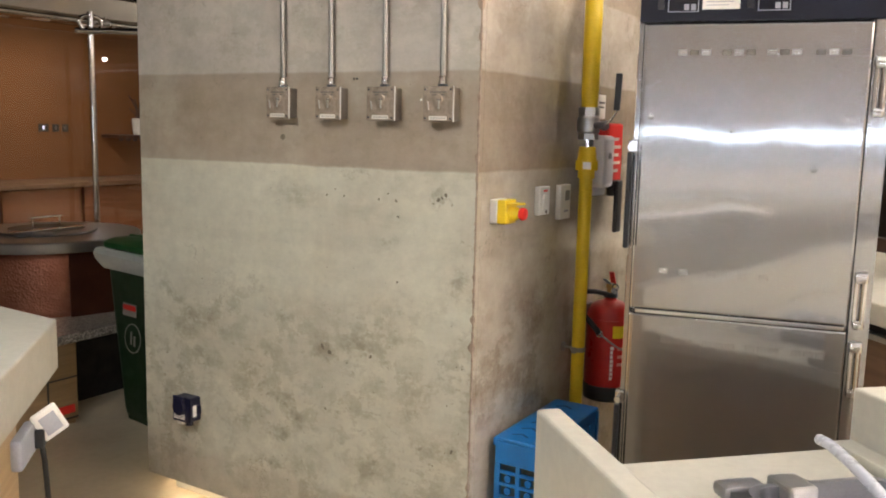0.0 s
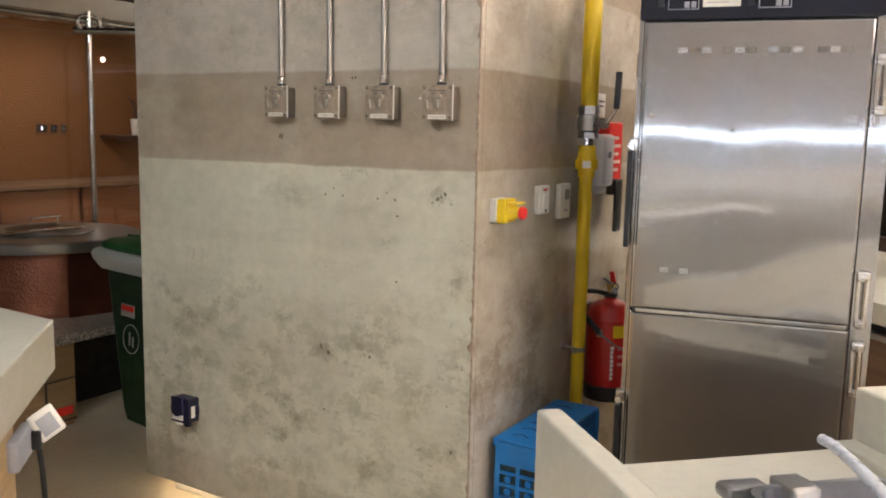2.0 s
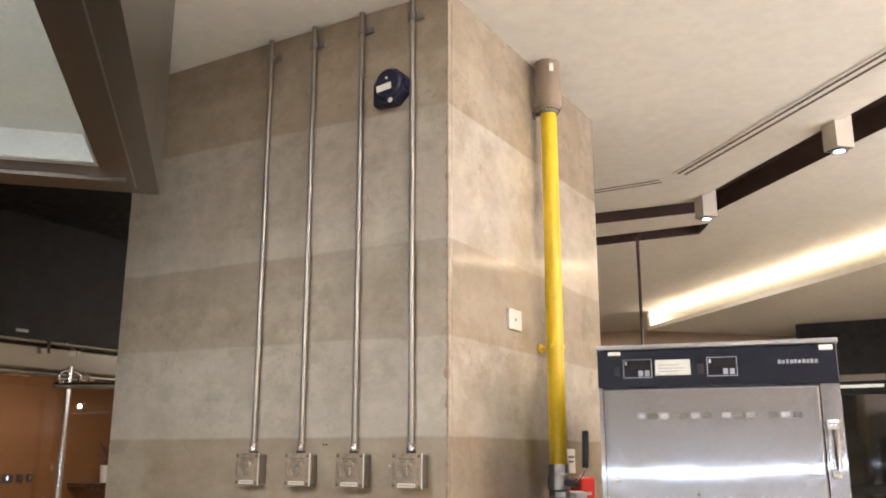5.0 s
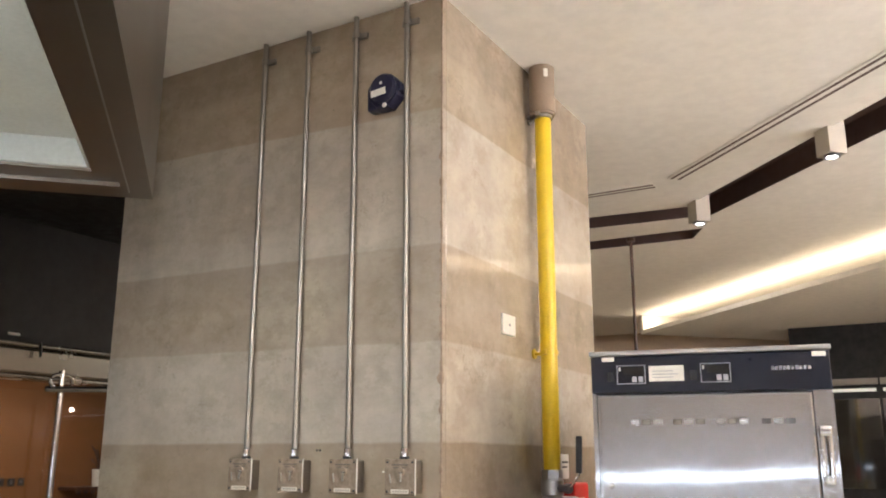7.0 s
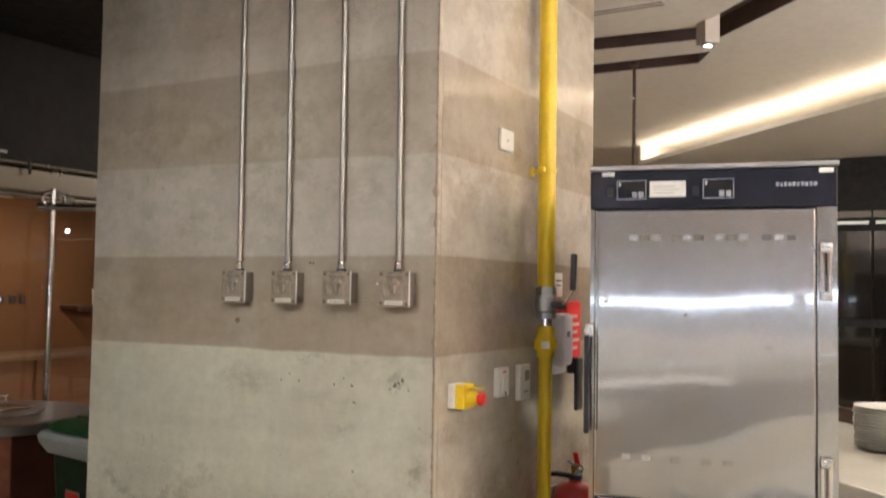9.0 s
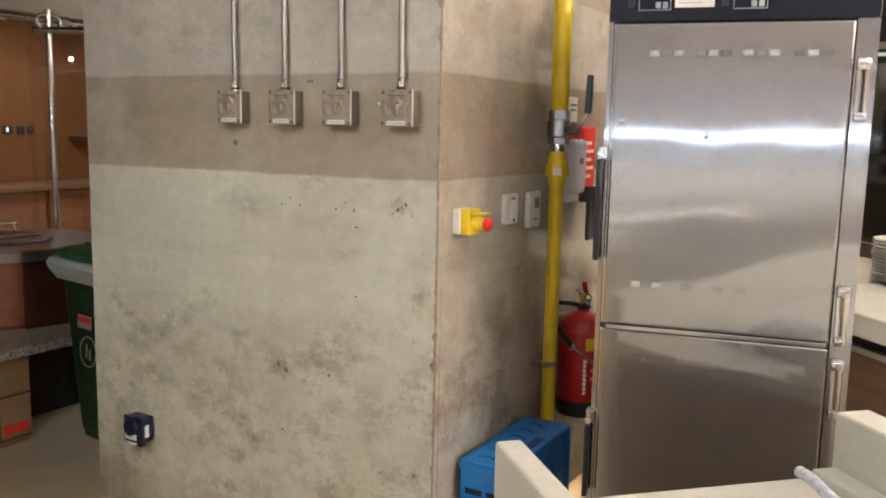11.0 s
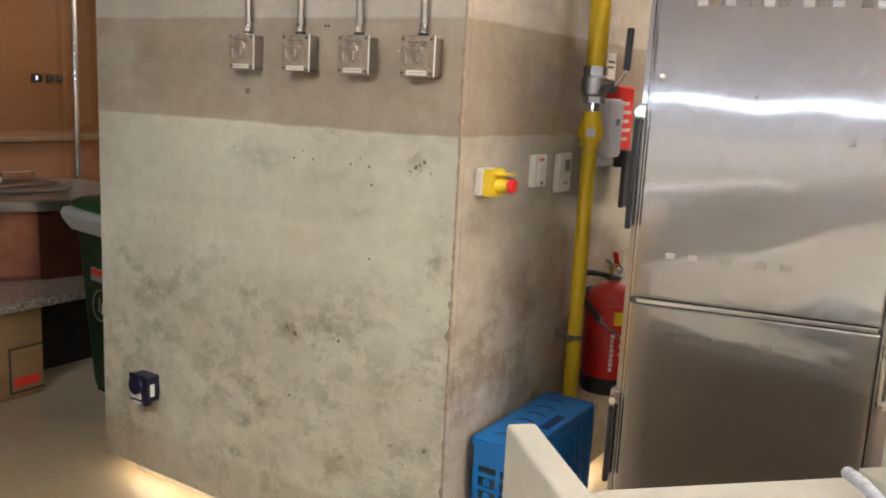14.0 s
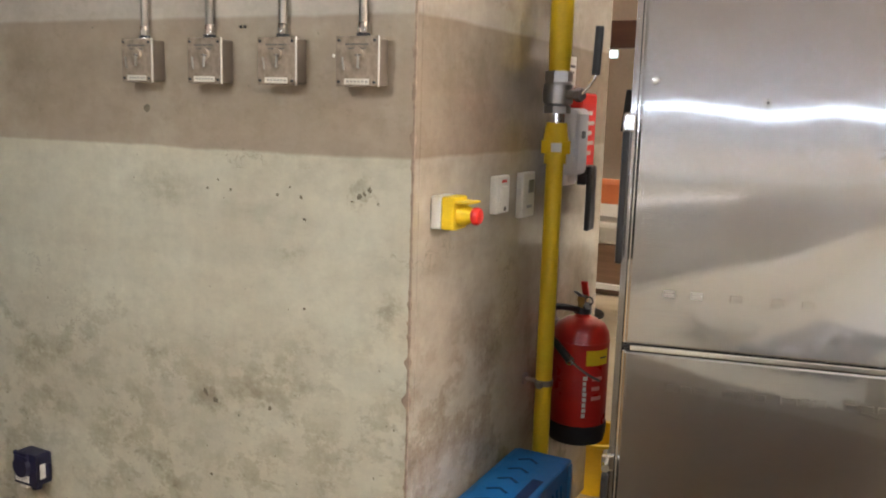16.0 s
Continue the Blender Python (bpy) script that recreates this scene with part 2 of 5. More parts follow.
def floor_tile(name):
    g = Graph(name)
    col = g.ramp(g.noise(1.6, 6, 0.6, (1, 1, 1), True), [(0.3, rgb(174, 158, 130)), (0.7, rgb(197, 182, 154))])
    col = g.mix(0.5, col, g.ramp(g.noise(28, 5, 0.6, (1, 1, 1), True), [(0.35, (0.86, 0.85, 0.83)), (0.6, (1, 1, 1))]), "MULTIPLY")
    g.bump(g.noise(30, 4, 0.6, (1, 1, 1), True), 0.05, 0.003)
    r = g.ramp(g.noise(5, 4, 0.6, (1, 1, 1), True), [(0.3, (0.28,) * 3), (0.7, (0.45,) * 3)])
    return g.set(col, r)


def wood(name, a, b, rough=0.35):
    g = Graph(name)
    n = g.noise(3.0, 6, 0.6, (1, 1, 14), True)
    col = g.ramp(n, [(0.3, a), (0.7, b)])
    return g.set(col, rough, 0.0, 0.3)


def glass(name, tint=(0.93, 0.9, 0.86, 1), rough=0.02):
    g = Graph(name)
    g.bsdf.inputs["Transmission Weight"].default_value = 1.0
    g.bsdf.inputs["IOR"].default_value = 1.45
    return g.set(tint, rough)


M_FRONT = concrete("concrete_front", rgb(201, 197, 177)[:3], rgb(166, 151, 132)[:3], rgb(190, 181, 168)[:3], rgb(124, 113, 86), 0.52, 0.40, 0.34, 11.0, 0.9, 0.35, STAINS_LOW + STAINS_HIGH)
M_SIDE = concrete("concrete_side", rgb(190, 180, 162)[:3], rgb(166, 152, 132)[:3], rgb(200, 190, 175)[:3], rgb(112, 94, 68), 0.62, 0.26, 0.36, 4.2, 0.3, 0.75)
M_EDGEWORN = plain("worn_edge", rgb(148, 130, 112), 0.75, vary=0.3, scale=40)
M_CHIP = plain("chipped_concrete", rgb(112, 104, 88), 0.8, vary=0.3, scale=60)
M_CEIL = plain("ceiling_paint", rgb(231, 228, 222), 0.8, vary=0.012, scale=1.2)
M_WALLW = plain("warm_wall_paint", rgb(205, 186, 164), 0.6, vary=0.05, scale=2)
M_STEEL = brushed("cabinet_steel", (0.50, 0.50, 0.505, 1), 0.24, dents=0.85, crisp=0.066)
M_STEEL2 = brushed("plain_steel", rough=0.3, dents=0.1)
M_BACKBOX = plain("grey_steel_box", rgb(128, 118, 106), 0.45, 0.5, vary=0.08, scale=20)
M_FACE = plain("satin_face_plate", rgb(180, 164, 145), 0.22, 0.4, vary=0.30, scale=45, bump=0.04)
M_CHROME = plain("chrome", (0.75, 0.75, 0.74, 1), 0.12, 1.0, vary=0.05, scale=20)
M_GALV = plain("galvanised_conduit", (0.31, 0.29, 0.26, 1), 0.4, 1.0, vary=0.05, scale=25)
M_DARKSTEEL = brushed("bronze_steel", (0.28, 0.25, 0.22, 1), 0.3, dents=0.08)
M_YELLOW = plain("yellow_pipe_paint", rgb(220, 186, 20), 0.38, vary=0.10, scale=9, bump=0.05)
M_SLEEVE = plain("taupe_sleeve", rgb(140, 124, 106), 0.6, vary=0.06, scale=10)
M_RED = plain("red_enamel", rgb(186, 30, 22), 0.3, vary=0.08, scale=8, coat=0.4)
M_REDSIGN = plain("red_plastic", rgb(215, 44, 34), 0.4, vary=0.04)
M_BLACK = plain("black_plastic", (0.015, 0.015, 0.016, 1), 0.4, vary=0.2)
M_HOODBLACK = plain("hood_black_sheet", (0.022, 0.020, 0.019, 1), 0.55, vary=0.15)
M_MATTBLACK = plain("black_matt", (0.008, 0.008, 0.008, 1), 0.7, vary=0.2)
M_PANEL = plain("control_panel_navy", rgb(22, 26, 40), 0.22, vary=0.08)
M_LAMDARK = wood("front_laminate", rgb(126, 100, 68), rgb(146, 118, 82))
M_STATION = plain("station_base", rgb(165, 149, 131), 0.5, vary=0.06)
M_TANLABEL = plain("aged_label", rgb(212, 205, 190), 0.5, vary=0.08, scale=40)
# label colour dimmed by the bin's shade; levers and print share it
M_DIMLABEL = plain("dimmed_label", rgb(150, 146, 138), 0.5, vary=0.1, scale=30)
# darker crate blue holds the shade of the slots and grip hole
M_SHADEBLUE = plain("crate_shade_blue", rgb(9, 42, 92), 0.5)
M_SPOTBODY = plain("spot_housing", rgb(190, 182, 168), 0.5, vary=0.04, scale=12)
M_HOODSTEEL = brushed("hood_steel", (0.34, 0.32, 0.29, 1), 0.26, dents=0.1)
M_CASEWHITE = plain("dispenser_white", rgb(238, 236, 240), 0.35, vary=0.03, scale=12)
M_WHITEP = plain("white_plastic", rgb(222, 218, 208), 0.4, vary=0.04, scale=12)
M_GREYP = plain("grey_plastic", rgb(158, 158, 164), 0.45, vary=0.05, scale=10)
M_CORIAN = plain("solid_surface_white", rgb(190, 184, 168), 0.36, vary=0.03, scale=3, coat=0.1)
M_LAMINATE = wood("beige_laminate", rgb(170, 140, 100), rgb(192, 163, 122))
M_FLOOR = floor_tile("floor_stone")
# same bin plastic twice: body holds the shade, lid the light
M_SHADEGREEN = plain("bin_green_shade", rgb(14, 46, 20), 0.5, vary=0.1, scale=7, bump=0.06)
M_LITGREEN = plain("bin_green_lit", rgb(24, 78, 34), 0.42, vary=0.1, scale=7)
M_BAG = plain("bin_bag", rgb(178, 180, 172), 0.42, vary=0.06, scale=14, bump=0.3, bump_scale=26)
M_BLUE = plain("crate_blue", rgb(22, 104, 168), 0.42, vary=0.12, scale=8, bump=0.05)
M_NAVY = plain("socket_navy", rgb(24, 24, 50), 0.35, vary=0.1, scale=14)
M_LABEL = plain("paper_label", rgb(225, 222, 212), 0.6, vary=0.04, scale=30)
M_INK = plain("label_ink", rgb(90, 84, 80), 0.6)
M_COPPER = hammered("hammered_copper")
M_COPPERS = plain("copper_sheet", rgb(112, 68, 52), 0.38, 0.85, vary=0.15, scale=8)
M_GRANITE = granite("granite")
M_BROWNWALL = wood("brown_gloss_panel", rgb(120, 82, 52), rgb(130, 90, 58), 0.14)
M_BROWNLOW = wood("brown_low_panel", rgb(122, 82, 58), rgb(142, 98, 70), 0.25)
M_BROWNBASE = wood("brown_drawer", rgb(112, 86, 64), rgb(134, 104, 80), 0.4)
M_TAUPE = plain("taupe_wall_paint", rgb(160, 148, 136), 0.6, vary=0.05, scale=2)
M_GLASS = glass("clear_glass")
M_SMOKE = plain("black_glass", (0.012, 0.011, 0.010, 1), 0.08, vary=0.1, coat=0.6)
M_CHANNEL = plain("dark_channel", rgb(86, 66, 60), 0.6)
M_ORANGE = plain("orange_leather", rgb(176, 98, 52), 0.45, vary=0.1)
M_DARKWOOD = wood("dark_wood", rgb(58, 36, 26), rgb(78, 50, 36))
M_PALEGREY = plain("pale_panel", rgb(204, 208, 206), 0.55, vary=0.04)
M_LED = glow("led_warm", (1.0, 0.78, 0.5), 9)
M_CANOPYFILL = glow("canopy_fill_glow", (0.95, 1.0, 0.96), 6)
M_LEDEDGE = glow("led_edge", (1.0, 0.80, 0.66), 3.2)
M_LEDCOVE = glow("led_cove", (1.0, 0.80, 0.55), 8)
M_LEDCOOL = glow("led_cool", (0.78, 0.88, 1.0), 21)
M_SPOTLENS = glow("spot_lens", (1.0, 0.93, 0.82), 14)
M_EXIT = glow("exit_sign_face", (0.75, 0.95, 1.0), 2.5)
M_SLOTLIGHT = glow("lit_slot", (0.95, 1.0, 0.8), 0.22)
M_SWITCHGLOW = glow("switch_glow", (0.75, 0.75, 1.0), 1.5)
M_RUBBER = plain("rubber_cable", (0.012, 0.012, 0.012, 1), 0.5)
M_GREYMETAL = plain("cast_aluminium", (0.30, 0.30, 0.32, 1), 0.35, 0.9, vary=0.1, scale=14)
M_BRASS = plain("brass", (0.55, 0.36, 0.14, 1), 0.3, 1.0, vary=0.1, scale=20)
M_PINKPRINT = plain("pale_print", rgb(214, 150, 140), 0.5)
M_FROST = plain("frosted_plastic", rgb(190, 190, 196), 0.28, vary=0.1, scale=18, coat=0.4)

# ---- mesh helpers ----


def box(x0, x1, y0, y1, z0, z1, bevel=0.0, seg=2):
    bm = bmesh.new()
    bmesh.ops.create_cube(bm, size=1)
    bmesh.ops.scale(bm, vec=(x1 - x0, y1 - y0, z1 - z0), verts=bm.verts)
    bmesh.ops.translate(bm, vec=((x0 + x1) / 2, (y0 + y1) / 2, (z0 + z1) / 2), verts=bm.verts)
    if bevel:
        bmesh.ops.bevel(bm, geom=bm.edges[:], offset=bevel, segments=seg, affect="EDGES", profile=0.5)
    return bm


def rod(p0, p1, r0, r1=None, seg=24, caps=True):
    p0, p1 = Vector(p0), Vector(p1)
    bm = bmesh.new()
    d = p1 - p0
    bmesh.ops.create_cone(bm, cap_ends=caps, segments=seg, radius1=r0, radius2=r0 if r1 is None else r1, depth=d.length)
    m = Matrix.Translation((p0 + p1) / 2) @ d.to_track_quat("Z", "Y").to_matrix().to_4x4()
    bmesh.ops.transform(bm, matrix=m, verts=bm.verts)
    return bm


def lathe(profile, seg=40):
    """A turned shape about z from (radius, height) pairs."""
    bm = bmesh.new()
    rings = []
    for r, z in profile:
        rings.append([bm.verts.new((r * math.cos(2 * math.pi * i / seg), r * math.sin(2 * math.pi * i / seg), z)) for i in range(seg)])
    for a, b in zip(rings, rings[1:]):
        for i in range(seg):
            bm.faces.new((a[i], a[(i + 1) % seg], b[(i + 1) % seg], b[i]))
    for ring, flip in ((rings[0], True), (rings[-1], False)):
        bm.faces.new(ring[::-1] if flip else ring)
    return bm


def tube(points, radius, seg=12):
    """A round bar along a line of points."""
    bm = bmesh.new()
    pts = [Vector(p) for p in points]
    rings = []
    side = Vector((0, 0, 1))
    for i, p in enumerate(pts):
        d = (pts[min(i + 1, len(pts) - 1)] - pts[max(i - 1, 0)]).normalized()
        s = side if abs(d.dot(side)) < 0.95 else Vector((0, 1, 0))
        a = d.cross(s).normalized()
        b = d.cross(a).normalized()
        rings.append([bm.verts.new(p + radius * (math.cos(2 * math.pi * k / seg) * a + math.sin(2 * math.pi * k / seg) * b)) for k in range(seg)])
    for r0, r1 in zip(rings, rings[1:]):
        for k in range(seg):
            bm.faces.new((r0[k], r0[(k + 1) % seg], r1[(k + 1) % seg], r1[k]))
    bm.faces.new(rings[0][::-1])
    bm.faces.new(rings[-1])
    return bm


def smooth_line(points, steps=6):
    """A rounded line through a few points."""
    pts = [Vector(p) for p in points]
    out = []
    for i in range(len(pts) - 1):
        p0, p1, p2, p3 = pts[max(i - 1, 0)], pts[i], pts[i + 1], pts[min(i + 2, len(pts) - 1)]
        for k in range(steps):
            t = k / steps
            out.append(0.5 * ((2 * p1) + (p2 - p0) * t + (2 * p0 - 5 * p1 + 4 * p2 - p3) * t * t + (3 * p1 - p0 - 3 * p2 + p3) * t ** 3))
    out.append(pts[-1])
    return out


def prism(outline, z0, z1, bevel=0.0):
    """An upright block over a plan outline."""
    bm = bmesh.new()
    low = [bm.verts.new((p[0], p[1], z0)) for p in outline]
    high = [bm.verts.new((p[0], p[1], z1)) for p in outline]
    n = len(outline)
    bm.faces.new(low[::-1])
    bm.faces.new(high)
    for i in range(n):
        bm.faces.new((low[i], low[(i + 1) % n], high[(i + 1) % n], high[i]))
    bmesh.ops.recalc_face_normals(bm, faces=bm.faces)
    if bevel:
        bmesh.ops.bevel(bm, geom=bm.edges[:], offset=bevel, segments=2, affect="EDGES", profile=0.5)
    return bm


def join(*bms):
    out = bmesh.new()
    for bm in bms:
        me = bpy.data.meshes.new("tmp")
        bm.to_mesh(me)
        bm.free()
        out.from_mesh(me)
        bpy.data.meshes.remove(me)
    return out


def moved(bm, m):
    bmesh.ops.transform(bm, matrix=m, verts=bm.verts)
    return bm


def mesh_of(name, bm, material, smooth=True):
    bmesh.ops.recalc_face_normals(bm, faces=bm.faces)
    if smooth:
        for f in bm.faces:
            f.smooth = True
        for e in bm.edges:
            if len(e.link_faces) == 2:
                a, b = (f.calc_area() for f in e.link_faces)
                turn = e.calc_face_angle(0.0)
                e.smooth = not (turn > 0.6 or (turn > 0.1 and max(a, b) > 5 * min(a, b)))
    me = bpy.data.meshes.new(name)
    bm.to_mesh(me)
    bm.free()
    me.materials.append(material)
    return me


def part(name, bm, material, parent, label=""):
    ob = new(name, mesh_of(name, bm, material))
    ob.parent = parent
    return tagged(ob, label)


def thing(name, place, label, category, turn=0.0, group="", kind=""):
    ob = new(name)
    ob.empty_display_size = 0.05
    ob.matrix_basis = pose(*place, 0, 0, turn)
    return tagged(ob, label, category, group, kind)


def solo(name, bm, material, label, category, m=None, group="", kind=""):
    ob = new(name, mesh_of(name, bm, material))
    if m is not None:
        ob.matrix_basis = m
    return tagged(ob, label, category, group, kind)


def frame45(u, v, z=0.0):
    """A pose in the island's frame: local x runs along V, local y along U."""
    p = U * u + V * v
    return pose(p.x, p.y, z, 0, 0, -45)

# ---- structure ----
from mathutils import geometry

XMIN, XMAX, YMIN, YMAX = -6.0, 5.0, -4.6, 8.0

solo("floor", box(XMIN, XMAX, YMIN, YMAX, -0.12, 0.0), M_FLOOR, "beige polished stone floor", "floor", kind="structure")


def wall(name, x0, x1, y0, y1, z0, z1, material, label):
    return solo(name, box(x0, x1, y0, y1, z0, z1), material, label, "wall", kind="structure")


wall("wall_kitchen", XMIN - 0.15, XMIN, YMIN, YMAX, 0, 3.4, M_BROWNWALL, "glossy brown panelled kitchen back wall")
wall("wall_back", XMIN - 0.15, XMAX + 0.15, YMAX, YMAX + 0.15, 0, 3.4, M_WALLW, "warm beige painted wall")
wall("wall_east", XMAX, XMAX + 0.15, YMIN, YMAX, 0, 3.4, M_WALLW, "warm beige painted side wall")
wall("wall_camera_side", XMIN - 0.15, XMAX + 0.15, YMIN - 0.15, YMIN, 0, 3.4, M_TAUPE, "taupe painted wall of the service side")

# ceiling with two sunk lighting channels
CH1 = [(-1.9, 2.66), (0.06, 2.86), (1.95, 0.86), (2.16, 1.06), (0.15, 3.12), (-1.9, 2.93)]
CH2 = [(-1.9, 3.36), (0.03, 3.41), (-0.10, 3.66), (-1.9, 3.58)]


def ceiling_sheet():
    outer = [(XMIN, YMIN), (XMAX, YMIN), (XMAX, YMAX), (XMIN, YMAX)]
    rings = [[Vector((x, y, CEIL)) for x, y in r] for r in (outer, CH1, CH2)]
    flat = [p for r in rings for p in r]
    bm = bmesh.new()
    low = [bm.verts.new(p) for p in flat]
    for tri in geometry.tessellate_polygon(rings):
        bm.faces.new([low[i] for i in tri])
    return join(bm, box(XMIN, XMAX, YMIN, YMAX, CEIL + 0.25, CEIL + 0.34))


ceil_ob = new("ceiling", mesh_of("ceiling", ceiling_sheet(), M_CEIL, False))
tagged(ceil_ob, "off-white painted plasterboard ceiling with sunk channels", "ceiling", kind="structure")


def channel(outline, label):
    """A black sunk channel: sides and top."""
    bm = bmesh.new()
    lo = [bm.verts.new((x, y, CEIL)) for x, y in outline]
    hi = [bm.verts.new((x, y, CEIL + 0.12)) for x, y in outline]
    n = len(outline)
    for i in range(n):
        bm.faces.new((lo[i], lo[(i + 1) % n], hi[(i + 1) % n], hi[i]))
    for tri in geometry.tessellate_polygon([[v.co.copy() for v in hi]]):
        bm.faces.new([hi[i] for i in tri])
    return solo("light_channel", bm, M_CHANNEL, label, "lighting channel", group="ceiling channels", kind="structure")


channel(CH1, "dark brown sunk lighting channel with a bend in the ceiling")
channel(CH2, "short dark brown sunk channel in the ceiling")


def slot_diffuser(a, b, label):
    """A twin-slot air diffuser flush in the ceiling."""
    a, b = Vector((*a, 0)), Vector((*b, 0))
    d = b - a
    t = thing("air_diffuser", (a.x, a.y, CEIL), label, "air vent", math.degrees(math.atan2(d.y, d.x)), group="ceiling diffusers")
    L = d.length
    part("frame", join(*[box(0, L, y0, y1, -0.005, 0.0) for y0, y1 in ((-0.05, -0.036), (-0.018, 0.008), (0.026, 0.04))]), M_CEIL, t)
    for y in (-0.036, 0.008):
        part("slot", box(0.004, L - 0.004, y, y + 0.018, -0.0052, 0.0), M_CHANNEL, t, "dark air slot")
    return t


slot_diffuser((0.15, 2.29), (2.0, 0.50), "white twin-slot linear air diffuser in the ceiling")
slot_diffuser((-1.4, 2.36), (0.02, 2.35), "short white linear air diffuser in the ceiling")


def ceiling_spot(p, turn):
    """A white square surface spot hanging out of the channel."""
    t = thing("ceiling_spot", (p[0], p[1], CEIL), "white square box spotlight in the ceiling channel", "spotlight", turn, group="ceiling spotlights")
    part("housing", join(box(-0.055, 0.055, -0.055, -0.045, -0.14, 0.12), box(-0.055, 0.055, 0.045, 0.055, -0.14, 0.12), box(-0.055, -0.045, -0.045, 0.045, -0.14, 0.12),
                         box(0.045, 0.055, -0.045, 0.045, -0.14, 0.12), box(-0.045, 0.045, -0.045, 0.045, -0.06, -0.05)), M_SPOTBODY, t)
    part("lamp_ring", lathe([(0.038, -0.105), (0.044, -0.152), (0.036, -0.152), (0.030, -0.11)], 28), M_GREYMETAL, t, "grey lamp ring")
    t.scale = (0.84, 0.84, 0.90)
    part("lens", lathe([(0.001, -0.146), (0.026, -0.146), (0.026, -0.138), (0.001, -0.138)], 24), M_SPOTLENS, t, "lit lamp lens")
    return t


SPOTS = [(0.15, 2.80), (0.965, 1.925), (1.72, 1.20), (-1.30, 2.80)]
for p in SPOTS:
    ceiling_spot(p, -45 if p[0] > 0.1 else 4)
for p, tgt in zip(SPOTS, [(0.5, 2.2, 0), (0.1, 1.1, 1.0), (1.9, 0.6, 0), (-1.3, 2.2, 0)]):
    spot_lamp("spot_beam", (p[0], p[1], CEIL - 0.17), tgt, 40 if 0.5 < p[0] < 1 else 30 if p[0] < 1 else 22, WARM, 75)

# unseen fill downlights added behind and above the viewpoint to brighten the column
FILL_DOWNS = [(0.9, -2.5, 108), (1.9, -0.7, 30), (-0.9, -2.9, 38), (2.6, -1.6, 56), (0.12, -1.35, 46)]
for p in FILL_DOWNS:
    t = thing("downlight", (p[0], p[1], CEIL), "unseen round white ceiling downlight, added to brighten the column", "downlight", group="service side downlights")
    part("trim_ring", lathe([(0.075, -0.006), (0.085, 0.0), (0.055, 0.0), (0.055, -0.006)], 32), M_WHITEP, t)
    part("lens", lathe([(0.001, -0.003), (0.054, -0.003), (0.054, -0.001), (0.001, -0.001)], 28), M_SPOTLENS, t, "glowing disc")
    spot_lamp("fill_beam", (p[0], p[1], CEIL - 0.01), (p[0], p[1] + 0.15, 0), p[2], NEUTRAL, 179, 0.09, 0.25)

# dropped soffit with a cove
SOFF_U = 3.75


def soffit():
    t = thing("dropped_soffit", (0, 0, 0), "dropped ceiling soffit with a warm lit cove edge", "soffit", kind="structure")
    m = frame45(SOFF_U, 0, 2.86)
    part("soffit_panel", moved(box(-5.72, 3.5, 0, 6.0, 0, 0.02), m), M_CEIL, t)
    part("cove_lip", moved(box(-5.72, 3.5, 0, 0.02, 0.02, 0.04), m), M_CEIL, t)
    part("led_strip", moved(box(-5.70, 3.5, 0.06, 0.11, 0.021, 0.034), m), M_LEDCOVE, t, "warm lit strip in the cove")
    part("end_cap", moved(box(-5.77, -5.72, 0, 6.0, 0, 0.2), m), M_CEIL, t)
    return t


soffit()
c = U * (SOFF_U + 0.10) + V * -2.4
area_lamp("cove_light", (c.x, c.y, 2.912), (c.x + 0.02, c.y + 0.02, 3.5), 6.6, 12, (1.0, 0.76, 0.48), 0.05)

# unseen uplight trough added out of view on the east to brighten the ceiling
ew = thing("fill_trough", (XMAX, 0.6, 2.05), "unseen white wall trough with a warm uplight, added to brighten the ceiling", "wall light")
part("tray", join(box(-0.22, 0, -2.6, 2.6, 0.0, 0.02), box(-0.24, -0.22, -2.6, 2.6, 0.0, 0.10)), M_WHITEP, ew)
part("led_strip", box(-0.16, -0.08, -2.5, 2.5, 0.02, 0.04), M_LED, ew, "warm lit strip")
area_lamp("east_fill", (XMAX - 0.16, 0.6, 2.12), (XMAX - 1.0, 0.6, 3.2), 5.0, 660, (1.0, 0.97, 0.97), 0.10)

# far wall units below the soffit
def oven_wall():
    t = thing("tall_unit", (0.0, 7.0, 0), "black glass-fronted tall kitchen wall units", "wall unit")
    part("carcass", box(0, 4.6, 0.03, 0.6, 0, 2.858), M_MATTBLACK, t)
    for i in range(6):
        x = 0.02 + i * 0.76
        part("upper_door", box(x, x + 0.74, 0, 0.03, 1.30, 2.14, 0.004), M_SMOKE, t, "black glass door")
        part("lower_door", box(x, x + 0.74, 0, 0.03, 0.05, 1.22, 0.004), M_SMOKE, t, "black glass door")
        part("lit_slot", box(x + 0.02, x + 0.72, 0.012, 0.03, 2.205, 2.235), M_SLOTLIGHT, t, "lit strip window")
        part("rail", box(x, x + 0.74, -0.004, 0.03, 2.27, 2.33), M_DARKSTEEL, t)
    return t


oven_wall()

# the column: core, two faces, recessed plinth with light
COLX, COLY, COLZ = -1.462, 1.32, 0.072
col = thing("column", (0, 0, 0), "square banded concrete column with stains and a lit shadow gap at the foot", "column", kind="structure")
part("core", box(COLX + 0.004, -0.022, 0.022, COLY, COLZ + 0.003, CEIL), M_SIDE, col)


